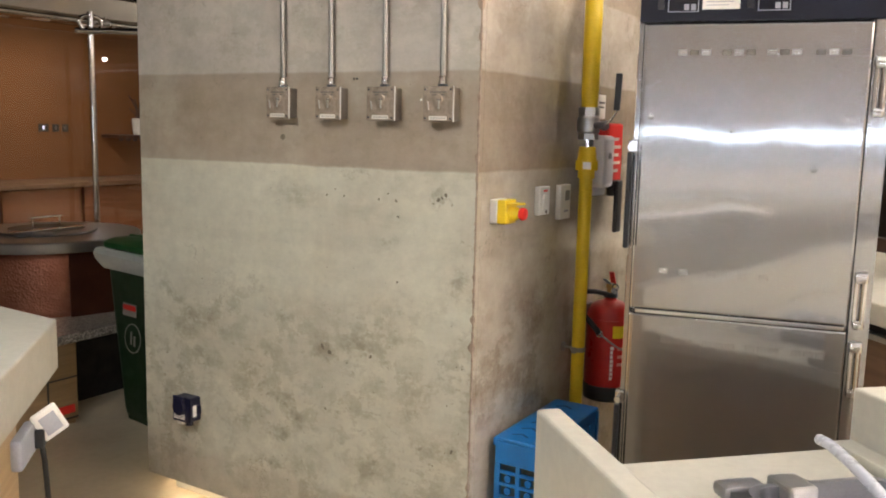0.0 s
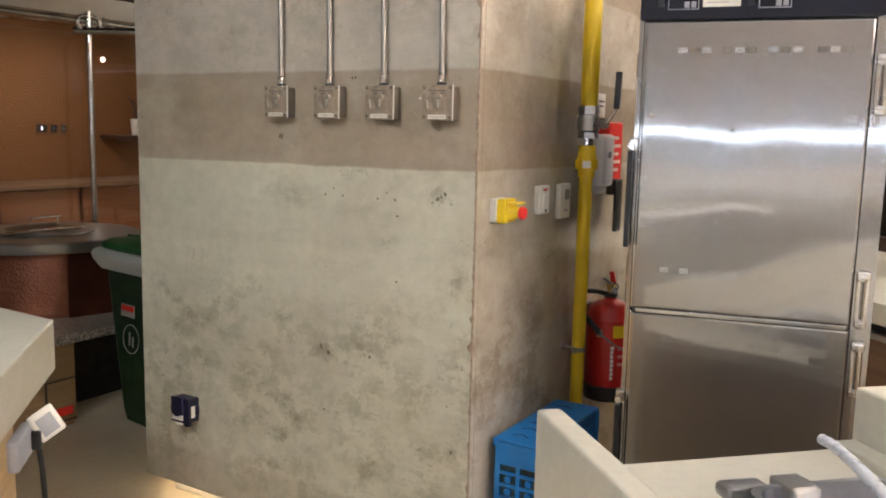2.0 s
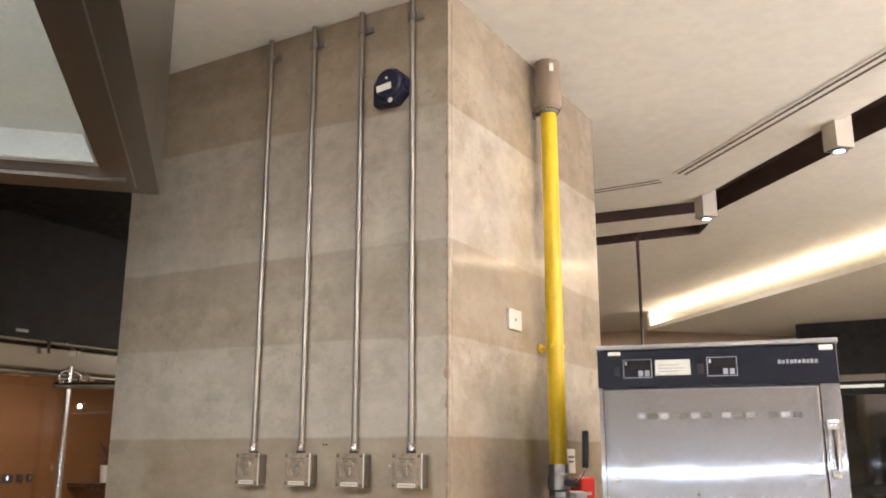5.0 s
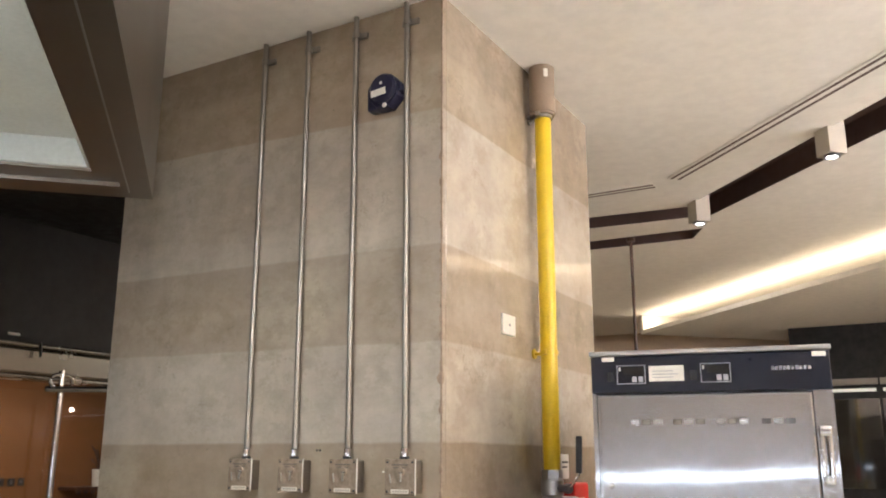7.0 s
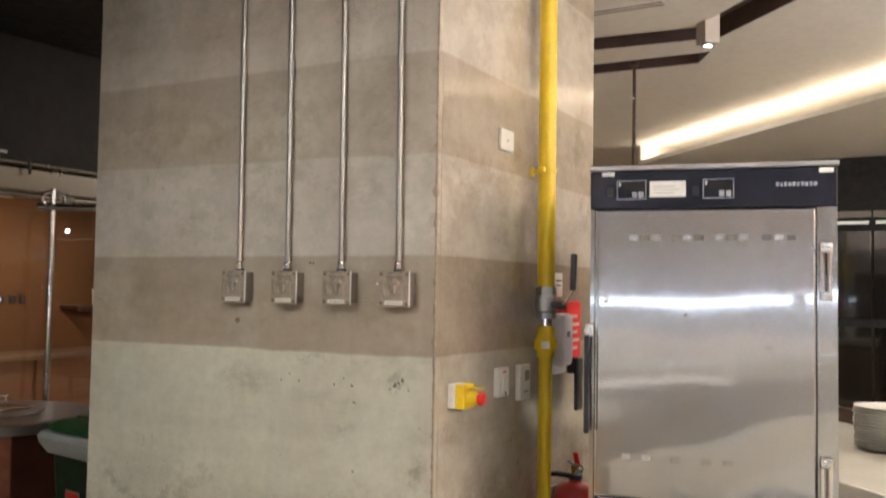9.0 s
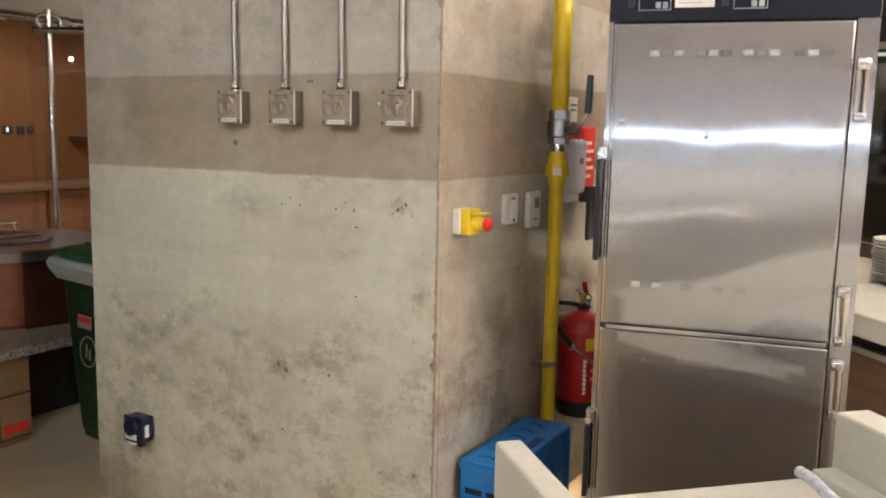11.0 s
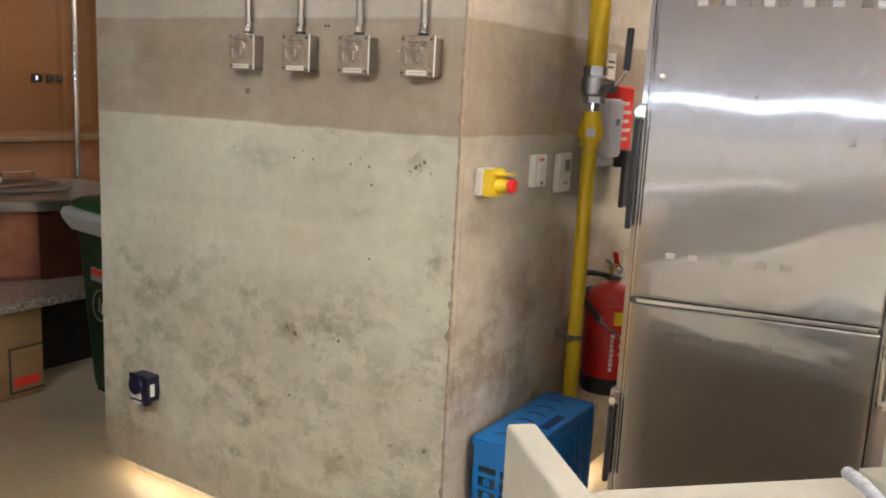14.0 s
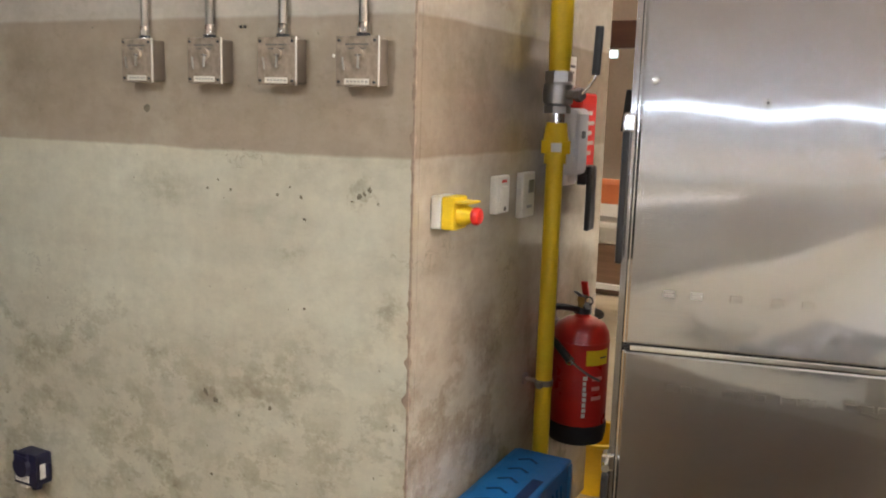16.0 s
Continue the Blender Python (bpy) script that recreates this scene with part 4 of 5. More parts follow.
# white dispenser, red fire blanket and brush handle on the side behind the pipe
di = side_thing("dispenser", 0.83, 1.345, "white plastic wall dispenser with a grey button", "dispenser")
part("body", join(box(-0.055, 0.055, -0.085, 0, -0.095, 0.095, 0.016), box(-0.05, 0.05, -0.06, 0, -0.125, -0.09, 0.012)), M_CASEWHITE, di)
part("button", box(-0.014, 0.014, -0.088, -0.083, 0.01, 0.032, 0.003), M_GREYMETAL, di, "grey button")
sg = side_thing("fire_blanket", 0.985, 1.37, "red fire blanket case with pale print", "fire blanket")
part("case", box(-0.075, 0.075, -0.048, 0, -0.115, 0.115, 0.008), M_REDSIGN, sg)
part("print", join(*[box(-0.05, 0.03 + 0.02 * (j % 2), -0.0495, -0.0480, -0.07 + 0.03 * j, -0.058 + 0.03 * j) for j in range(5)]), M_LABEL, sg, "pale print bars")
part("black_tab", box(-0.03, 0.03, -0.075, -0.058, -0.30, -0.10, 0.008), M_BLACK, sg, "black pull tab")
part("tab_web", box(-0.03, 0.03, -0.06, -0.03, -0.16, -0.10, 0.004), M_BLACK, sg)
ns = side_thing("notice", 0.93, 1.545, "small white notice plate with dark print", "notice")
part("plate", box(-0.04, 0.04, -0.005, 0, -0.045, 0.045, 0.002), M_WHITEP, ns)
part("print", join(box(-0.028, 0.028, -0.0062, -0.005, 0.012, 0.02), box(-0.028, 0.02, -0.0062, -0.005, -0.005, 0.002)), M_INK, ns, "dark print bars")


# ---- crate leaning at the column side ----
def crate():
    t = thing("plastic_crate", (0.03, 0.11, 0), "bright blue perforated plastic crate standing on its side", "crate")
    W, L, H = 0.16, 0.465, 0.505
    th = 0.012
    part("top_side", box(0, W, 0, L, H - th, H, 0.0058), M_BLUE, t)
    for k in range(6):
        for x, turn in ((0.30, 35), (0.47, -35)):
            part("slot", moved(box(-0.017, 0.017, -0.004, 0.004, 0, 0.0012), pose(W * x, 0.055 + k * 0.068, H - 0.0005, 0, 0, turn)), M_SHADEBLUE, t, "dark blue patch for a shaded slot")
    part("grip_shade", box(W * 0.72, W * 0.9, L * 0.36, L * 0.62, H - 0.0005, H + 0.0015), M_SHADEBLUE, t, "dark blue patch for the shaded grip hole")
    part("bottom_side", box(0, W, 0, L, 0, th, 0.004), M_BLUE, t)
    # end walls with a pattern of holes built as bars
    for y in (0.0, L - th):
        bars = [box(0, W, y, y + th, H - 0.085, H - th, 0.003), box(0, W, y, y + th, th, 0.05, 0.003), box(0, 0.018, y, y + th, 0.05, H - 0.085), box(W - 0.018, W, y, y + th, 0.05, H - 0.085), box(W / 2 - 0.007, W / 2 + 0.007, y, y + th, 0.05, H - 0.085)]
        for k in range(9):
            z = 0.07 + k * 0.04
            bars.append(box(0.018, W - 0.018, y + 0.001, y + th - 0.001, z, z + 0.009))
        for k in range(8):
            z = 0.079 + k * 0.04
            for x in (0.045, 0.115):
                bars.append(moved(rod((0, 0, 0), (0, 0, th - 0.003), 0.0125, seg=6), pose(x, y + th - 0.0015, z + 0.0155, 90)))
        part("end_wall", join(*bars), M_BLUE, t, "perforated end wall")
    # base of the crate, now upright and facing out, ribbed
    base = part("base_panel", box(W - th, W - 0.004, 0, L, th, H - th), M_BLUE, t, "ribbed crate base")
    for k in range(14):
        part("rib", moved(box(-0.003, 0.003, -0.004, 0.004, -0.21, 0.21, 0.001), pose(W - 0.003, 0.03 + k * 0.031, H / 2, 12, 0, 0)), M_BLUE, base)
    for y in (0, L - 0.02):
        part("edge_rib", box(W - 0.01, W + 0.002, y, y + 0.02, th, H - th, 0.003), M_BLUE, base)
    part("rim", box(-0.008, 0.006, 0, L, H - 0.03, H - 0.004, 0.003), M_BLUE, t)
    part("rim", box(-0.008, 0.006, 0, L, 0.004, 0.03, 0.003), M_BLUE, t)
    return t


crate()

# ---- hot holding cabinet ----
CABX, CABY, CABT, CABW, CABD, CABH = 0.386, 0.216, 12.1, 0.65, 0.78, 1.881
DIV, HEAD = 0.940, 1.7585
cb = thing("holding_cabinet", (CABX, CABY, 0), "stainless steel hot holding cabinet with two doors and navy panel", "holding cabinet", CABT)
W = CABW
part("body", box(0, W, 0.05, CABD, 0.16, CABH - 0.012), M_STEEL, cb)
part("stile", box(0, 0.0125, 0.004, 0.05, 0.16, HEAD), M_STEEL, cb)
part("stile", box(W - 0.05, W, 0.004, 0.05, 0.16, HEAD), M_STEEL, cb)
part("door_stop", box(0.022, W - 0.05, 0.042, 0.05, 0.16, HEAD), M_STEEL, cb)
part("top_trim", box(-0.004, W + 0.004, -0.012, CABD, CABH - 0.014, CABH, 0.003), M_STEEL2, cb, "steel top edge")
cp = part("control_panel", box(0.0, W, -0.006, 0.05, HEAD, CABH - 0.016, 0.003), M_PANEL, cb, "glossy navy control panel")


def on_panel(name, x0, x1, z0, z1, mat, label="", d=0.0015, base=-0.0062):
    return part(name, box(x0, x1, base - d, base, z0, z1), mat, cp, label)


for fx in (0.115, 0.475):
    x0, x1 = W * fx, W * (fx + 0.125)
    z0, z1 = HEAD + 0.026, HEAD + 0.080
    part("control_frame", join(box(x0, x1, -0.0078, -0.006, z1 - 0.002, z1), box(x0, x1, -0.0078, -0.006, z0, z0 + 0.002), box(x0, x0 + 0.002, -0.0078, -0.006, z0 + 0.002, z1 - 0.002), box(x1 - 0.002, x1, -0.0078, -0.006, z0 + 0.002, z1 - 0.002)), M_GREYP, cp, "pale outlined control field")
    on_panel("key", x0 + 0.043, x0 + 0.056, z0 + 0.005, z0 + 0.021, M_GREYP, "pale key")
    on_panel("key", x0 + 0.061, x0 + 0.074, z0 + 0.005, z0 + 0.021, M_GREYP, "pale key")
    on_panel("indicator", x0 + 0.006, x0 + 0.011, z1 - 0.016, z1 - 0.006, M_LABEL, "white indicator mark")
    on_panel("rocker_switch", x0 - 0.028, x0 - 0.010, z0 + 0.008, z0 + 0.035, M_BLACK, "black power rocker")
    on_panel("display_window", x0 + 0.018, x1 - 0.006, z1 - 0.028, z1 - 0.008, M_SMOKE, "dark display window")
on_panel("notice_label", W * 0.255, W * 0.405, HEAD + 0.032, HEAD + 0.076, M_LABEL, "white notice label")
part("notice_print", join(*[box(W * 0.27, W * (0.36 + 0.02 * (j % 2)), -0.0085, -0.0077, HEAD + 0.042 + 0.009 * j, HEAD + 0.0440 + 0.009 * j) for j in range(3)]), M_GREYP, cp, "faint print")
on_panel("corner_label", W * 0.05, W * 0.105, CABH - 0.030, CABH - 0.018, M_LABEL, "small white label")
on_panel("corner_label", W * 0.93, W * 0.985, CABH - 0.032, CABH - 0.018, M_LABEL, "small white and red label")
# maker's mark as a plain bar with uneven blocks
for j in range(10):
    on_panel("mark_bar", W * 0.765 + j * 0.0105, W * 0.765 + j * 0.0105 + (0.0068 if j % 3 else 0.0082), HEAD + 0.056, HEAD + 0.0665 - 0.0012 * (j % 2), M_GREYP, "pale maker's mark, plain bar")


def vent_row(door, z, places):
    """Three pressed slats to each louvre, turned up towards the ceiling or down towards the floor."""
    for x, up_turned in places:
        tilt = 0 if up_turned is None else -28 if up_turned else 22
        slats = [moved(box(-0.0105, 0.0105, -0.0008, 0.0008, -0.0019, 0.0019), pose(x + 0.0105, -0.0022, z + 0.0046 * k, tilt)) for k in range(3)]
        # up-turned louvres painted as lit in chrome, the rest backed dark as shaded
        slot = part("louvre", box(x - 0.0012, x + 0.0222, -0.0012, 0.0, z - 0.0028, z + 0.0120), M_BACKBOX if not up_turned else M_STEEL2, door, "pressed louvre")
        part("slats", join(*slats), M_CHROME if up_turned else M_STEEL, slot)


def cabinet_door(z0, z1):
    x0, x1 = 0.018, W - 0.0525
    d = part("door", box(x0, x1, 0.0, 0.034, z0, z1, 0.006), M_STEEL, cb, "brushed steel door")
    part("door_edge", box(x0 - 0.004, x0 + 0.004, 0.004, 0.036, z0, z1, 0.002), M_CHROME, d)
    part("gasket", box(x0 - 0.002, x1 + 0.002, 0.034, 0.040, z0 + 0.004, z1 - 0.004), M_BLACK, d, "black gasket")
    return d


up = cabinet_door(DIV + 0.008, HEAD - 0.003)
lo = cabinet_door(0.205, DIV - 0.008)
DW = W - 0.073
GROUPS = [(g0, k) for g0 in (0.160, 0.362, 0.562, 0.772) for k in range(3)]
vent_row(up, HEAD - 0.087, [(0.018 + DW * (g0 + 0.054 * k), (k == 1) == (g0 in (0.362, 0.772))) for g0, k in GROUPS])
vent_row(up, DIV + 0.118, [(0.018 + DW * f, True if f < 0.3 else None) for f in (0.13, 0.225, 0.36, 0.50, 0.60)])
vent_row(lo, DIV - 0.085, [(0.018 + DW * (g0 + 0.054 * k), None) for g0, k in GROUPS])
lk = part("lock", moved(lathe([(0.001, 0), (0.0085, 0), (0.0075, 0.003), (0.001, 0.004)], 20), pose(0.018 + DW * 0.425, 0.0, 1.462, 90)), M_CHROME, up, "small round lock")
part("keyhole", moved(lathe([(0.0005, 0.004), (0.003, 0.0045), (0.0005, 0.005)], 12), pose(0.018 + DW * 0.425, 0.0, 1.462, 90)), M_BLACK, lk)
part("door_screw", moved(lathe([(0.001, 0), (0.009, 0), (0.007, 0.004), (0.001, 0.006)], 18), pose(0.045, 0.0, 1.50, 90)), M_CHROME, up, "domed door screw")
for dx, dz, dr in ((W - 0.095, 1.505, 0.020), (0.018 + DW * 0.80, 1.372, 0.014)):
    part("dimple", moved(lathe([(dr, -0.0004), (dr * 0.85, 0.0001), (dr * 0.6, 0.0005), (dr * 0.3, 0.0008), (0.0008, 0.0009)], 36), pose(dx, 0.0, dz, 90)), M_STEEL, up, "shallow pressed dimple")
part("rail", box(0.03, W - 0.06, -0.003, 0.02, DIV - 0.006, DIV + 0.006, 0.002), M_CHROME, cb, "steel rail between the doors")


def hinge(z):
    h_ = part("hinge", join(box(W - 0.046, W - 0.012, -0.016, 0.014, z + 0.048, z + 0.078, 0.007), box(W - 0.044, W - 0.014, -0.014, 0.014, z - 0.078, z - 0.052, 0.007), rod((W - 0.022, -0.006, z - 0.06), (W - 0.022, -0.006, z + 0.06), 0.0075, seg=20), box(W - 0.045, W - 0.034, -0.006, 0.014, z - 0.06, z + 0.06, 0.003)), M_CHROME, cb, "chromed door hinge")
    return h_


for z in (1.585, 1.02, 0.83, 0.33):
    hinge(z)


def pull_handle(z0, z1):
    """A black vertical lever handle on a chromed latch at the cabinet's free edge."""
    h_ = part("latch", join(box(-0.014, 0.014, -0.006, 0.03, z1 - 0.005, z1 + 0.035, 0.006)), M_CHROME, cb, "chromed door latch")
    part("lever", box(-0.011, 0.004, -0.040, -0.012, z0, z1, 0.005), M_BLACK, h_, "black lever handle")
    part("boss", rod((-0.003, -0.03, z1 + 0.012), (-0.003, 0.0, z1 + 0.012), 0.009, seg=20), M_CHROME, h_)
    return h_


pull_handle(1.125, 1.400)
pull_handle(0.45, 0.66)
for x in (0.07, W - 0.07):
    for y in (0.10, CABD - 0.1):
        cst = part("castor", join(box(x - 0.02, x + 0.02, y - 0.035, y + 0.035, 0.115, 0.16, 0.004), box(x - 0.026, x - 0.020, y - 0.02, y + 0.02, 0.05, 0.13), box(x + 0.020, x + 0.026, y - 0.02, y + 0.02, 0.05, 0.13)), M_GALV, cb, "castor fork")
        part("wheel", rod((x - 0.018, y, 0.06), (x + 0.018, y, 0.06), 0.06, seg=28), M_BLACK, cst, "black castor wheel")

# ---- service station in front of the cabinet ----
st = thing("service_station", (0, 0, 0), "cream solid-surface service counter with raised side panels", "counter")
PU, PV = -0.062, 0.735
m45 = frame45(0, 0, 0)
part("side_panel", moved(box(PV, PV + 2.2, PU, PU + 0.055, 0.0, 0.868, 0.007), m45), M_CORIAN, st, "raised cream side panel")
part("worktop", moved(box(PV + 0.0, PV + 2.2, PU + 0.058, 0.80, 0.68, 0.731, 0.004), m45), M_CORIAN, st)
part("base", moved(box(PV + 0.03, PV + 2.2, PU + 0.058, 0.80, 0.0, 0.677), m45), M_STATION, st, "taupe base")
part("far_panel", moved(box(0.742, 0.742 + 1.9, 0.715, 0.80, 0.733, 0.880, 0.006), m45), M_CORIAN, st, "raised cream end panel")
part("upstand", moved(box(PV + 0.02, PV + 1.9, 0.655, 0.713, 0.733, 0.760, 0.005), m45), M_CORIAN, st, "low cream ledge")

# grey pan with a rolled lip sunk in the worktop
pan = thing("food_pan", (0.0, 0.0, 0.0), "grey cast metal pan with a lug handle on the counter", "pan")
pm = frame45(0.425, 1.215, 0.733)
pan.matrix_basis = pm


def rounded_ring(w, l, r, z, inset, n=6):
    out = []
    for cx, cy, a0 in ((w - r, l - r, 0), (-w + r, l - r, 90), (-w + r, -l + r, 180), (w - r, -l + r, 270)):
        for k in range(n + 1):
            a = radians(a0 + 90 * k / n)
            out.append((cx + (r - inset) * math.cos(a), cy + (r - inset) * math.sin(a), z))
    return out


def shell(rings):
    bm = bmesh.new()
    vs = [[bm.verts.new(p) for p in r] for r in rings]
    n = len(vs[0])
    for a, b in zip(vs, vs[1:]):
        for i in range(n):
            bm.faces.new((a[i], a[(i + 1) % n], b[(i + 1) % n], b[i]))
    bm.faces.new(vs[-1])
    return bm


part("vessel", shell([rounded_ring(0.20, 0.15, 0.05, 0.0, 0.01), rounded_ring(0.21, 0.16, 0.05, 0.045, 0.0), rounded_ring(0.215, 0.165, 0.05, 0.05, 0.0), rounded_ring(0.205, 0.155, 0.05, 0.05, 0.004), rounded_ring(0.20, 0.15, 0.05, 0.012, 0.006)]), M_GREYMETAL, pan)
part("lug", box(-0.262, -0.212, -0.195, -0.10, 0.02, 0.05, 0.012), M_GREYMETAL, pan, "grey lug handle")
part("corner_box", box(-0.245, -0.165, -0.085, -0.02, 0.002, 0.058, 0.008), M_STEEL2, pan, "bright steel corner block")
lad = thing("ladle", (0, 0, 0), "frosted clear plastic scoop resting in the pan", "scoop")
lad.matrix_basis = frame45(0.50, 0.915, 0.733)
part("stem", tube(smooth_line([(0.0, 0.0, 0.098), (0.06, -0.014, 0.104), (0.16, -0.038, 0.100), (0.27, -0.064, 0.086), (0.37, -0.09, 0.058)], 18), 0.0115, 16), M_FROST, lad)
part("cup", moved(lathe([(0.012, 0.0), (0.038, 0.004), (0.045, 0.035), (0.042, 0.036), (0.034, 0.008), (0.010, 0.006)], 28), pose(0.40, -0.098, 0.02)), M_FROST, lad, "frosted scoop cup")
bw = thing("bowl", (0, 0, 0), "white ceramic bowl on the counter", "bowl")
bw.matrix_basis = frame45(0.10, 1.13, 0.731)
part("vessel", lathe([(0.045, 0.0), (0.05, 0.004), (0.085, 0.035), (0.095, 0.052), (0.091, 0.052), (0.080, 0.036), (0.04, 0.010)], 40), M_CORIAN, bw)

# ---- left counter with overhead canopy ----
lc = thing("island_counter", (0, 0, 0), "cream solid-surface island counter with a deep edge", "counter")
cA = Vector((-1.05, -0.65))
vv = Vector((0.7071, -0.7071))
uu = Vector((0.7071, 0.7071))
pA, pB = cA, cA + vv * 2.6
pC = pB - uu * 1.2
part("worktop", prism([pA, Vector((-2.0, -0.63)), Vector((-2.0, -2.2)), pC, pB], 0.715, 0.866, 0.006), M_CORIAN, lc)
qA = cA - uu * 0.10 + vv * 0.10
part("base", prism([qA, qA + vv * 2.4, qA + vv * 2.4 - uu * 0.9, Vector((-1.8, -2.0)), Vector((-1.9, -0.75))], 0.0, 0.713), M_LAMINATE, lc, "beige laminate base")

so = new("weatherproof_socket")
so.matrix_basis = Matrix.Translation((cA + vv * 0.45 + uu * 0.002).to_3d() + Vector((0, 0, 0.70))) @ pose(0, 0, 0, 0, 0, -45)
tagged(so, "grey weatherproof socket with open lid and black plug", "power socket")
part("box", box(-0.012, 0.14, 0.0, 0.028, -0.072, 0.006, 0.008), M_GREYP, so)
lid_ = part("lid", moved(box(-0.034, 0.034, -0.006, 0.006, -0.040, 0.040, 0.007), pose(-0.005, 0.060, 0.0, 0, 28, -62)), M_WHITEP, so, "white hinged lid, open")
part("window", moved(box(-0.021, 0.021, 0.0062, 0.0075, -0.027, 0.024), pose(-0.005, 0.060, 0.0, 0, 28, -62)), M_GREYP, lid_, "clear grey window")
part("plug", box(-0.02, 0.018, 0.026, 0.050, -0.062, -0.012, 0.006), M_BLACK, so, "black plug")
part("cable", tube(smooth_line([(-0.002, 0.040, -0.055), (-0.004, 0.046, -0.12), (-0.008, 0.05, -0.28), (-0.004, 0.046, -0.48), (-0.01, 0.04, -0.695)]), 0.007), M_RUBBER, so, "black cable hanging down")

# overhead canopy over the island
hz = 2.35
hc = Vector((-0.77, -0.455))
cu, cv = (hc.x + hc.y) * 0.7071, (hc.x - hc.y) * 0.7071
cn = thing("extract_canopy", (0, 0, 0), "dark bronze steel extract canopy with a pale inner panel", "canopy")
L_, D_ = 2.4, 1.3
fm = frame45(0, 0, 0)
for b_ in ((cv, cv + 0.012, cu - D_, cu), (cv + 0.012, cv + L_, cu - 0.012, cu), (cv + L_ - 0.012, cv + L_, cu - D_, cu - 0.012), (cv + 0.012, cv + L_ - 0.012, cu - D_, cu - D_ + 0.012)):
    part("skirt", moved(box(*b_, hz, CEIL), fm), M_DARKSTEEL, cn, "bronze steel skirt")
part("bottom_frame", moved(join(box(cv + 0.012, cv + 0.11, cu - D_ + 0.012, cu - 0.012, hz, hz + 0.01), box(cv + 0.11, cv + L_ - 0.012, cu - 0.085, cu - 0.012, hz, hz + 0.01), box(cv + 0.11, cv + L_ - 0.012, cu - D_ + 0.012, cu - D_ + 0.12, hz, hz + 0.01)), fm), M_DARKSTEEL, cn)
part("inner_frame", moved(join(box(cv + 0.11, cv + 0.20, cu - D_ + 0.12, cu - 0.085, hz + 0.012, hz + 0.05), box(cv + 0.20, cv + L_ - 0.012, cu - 0.155, cu - 0.085, hz + 0.012, hz + 0.05)), fm), M_DARKSTEEL, cn)
part("inner_panel", moved(box(cv + 0.2, cv + L_ - 0.012, cu - D_ + 0.12, cu - 0.155, hz + 0.10, hz + 0.12), fm), M_PALEGREY, cn, "pale grey inner panel")
part("panel_edge", moved(join(box(cv + 0.2, cv + 0.212, cu - D_ + 0.12, cu - 0.155, hz + 0.02, hz + 0.10), box(cv + 0.212, cv + L_ - 0.012, cu - 0.167, cu - 0.155, hz + 0.02, hz + 0.10)), fm), M_PALEGREY, cn, "pale edge trim")
part("mullion", moved(join(*[box(cv + 0.06, cv + L_ - 0.02, cu - 0.066, cu - 0.062, hz - 0.002, hz)]), fm), M_STEEL2, cn, "thin bright seam")

# the canopy itself is unlit; glowing panel and lamp added to brighten the column
part("canopy_fill", moved(box(cv + 0.75, cv + 1.95, cu - 0.85, cu - 0.55, hz + 0.085, hz + 0.10), fm), M_CANOPYFILL, cn, "glowing panel added to light the column front")
lp = U * (cu - 0.70) + V * (cv + 1.35)
area_lamp("canopy_fill_lamp", (lp.x, lp.y, hz + 0.07), (lp.x + 0.25, lp.y + 0.5, 0.0), 0.3, 38, NEUTRAL, 1.2)

# ---- tandoor corner ----
ts = thing("tandoor_counter", (0, 0, 0), "low steel-fronted counter with a granite ledge", "counter")
part("granite_ledge", box(-3.9, -2.30, -0.6, 1.9, 0.41, 0.455, 0.006), M_GRANITE, ts, "speckled granite ledge")
part("front_panel", box(-3.9, -2.34, -0.6, 0.31, 0.024, 0.407), M_LAMDARK, ts, "reflective beige front panel")
# matt black block puts the shade of the open recess into colour
part("recess_shade", box(-3.9, -2.62, 0.31, 1.9, 0.0, 0.407), M_MATTBLACK, ts, "matt black block painting the shade of the recess")
part("kick", box(-3.9, -2.36, -0.6, 0.31, 0.0, 0.022), M_LAMDARK, ts)
hatch = part("hatch", box(-2.339, -2.330, 0.155, 0.30, 0.045, 0.235, 0.003), M_LAMDARK, ts, "access hatch with a dark outline")
part("hatch_outline", join(box(-2.329, -2.327, 0.145, 0.153, 0.037, 0.243), box(-2.329, -2.327, 0.153, 0.305, 0.236, 0.243), box(-2.329, -2.327, 0.153, 0.305, 0.037, 0.044)), M_BLACK, hatch, "dark outline")
part("hatch_label", box(-2.329, -2.326, 0.165, 0.285, 0.066, 0.105), M_REDSIGN, hatch, "red warning label")

tn = thing("tandoor_oven", (-3.0, 0.62, 0.4552), "hammered copper tandoor oven with a round steel lid", "oven")
body = lathe([(0.40, 0.0), (0.405, 0.02), (0.40, 0.33)], 64)
part("copper_body", body, M_COPPER, tn)
part("steel_top", lathe([(0.47, 0.340), (0.475, 0.335), (0.48, 0.345), (0.48, 0.384), (0.472, 0.391), (0.30, 0.394), (0.28, 0.394)], 64), M_STEEL2, tn, "round steel top plate")
part("lid", lathe([(0.25, 0.395), (0.255, 0.399), (0.25, 0.406), (0.20, 0.410)], 56), M_STEEL2, tn, "steel mouth lid")
part("mouth", lathe([(0.19, 0.4105), (0.19, 0.412)], 48), M_BACKBOX, tn, "dull mouth plate")
part("lid_handle", join(box(-0.016, 0.016, -0.09, 0.09, 0.468, 0.476, 0.003), rod((0, -0.08, 0.411), (0, -0.08, 0.469), 0.005, seg=10), rod((0, 0.08, 0.411), (0, 0.08, 0.469), 0.005, seg=10)), M_CHROME, tn, "raised flat steel lid handle")
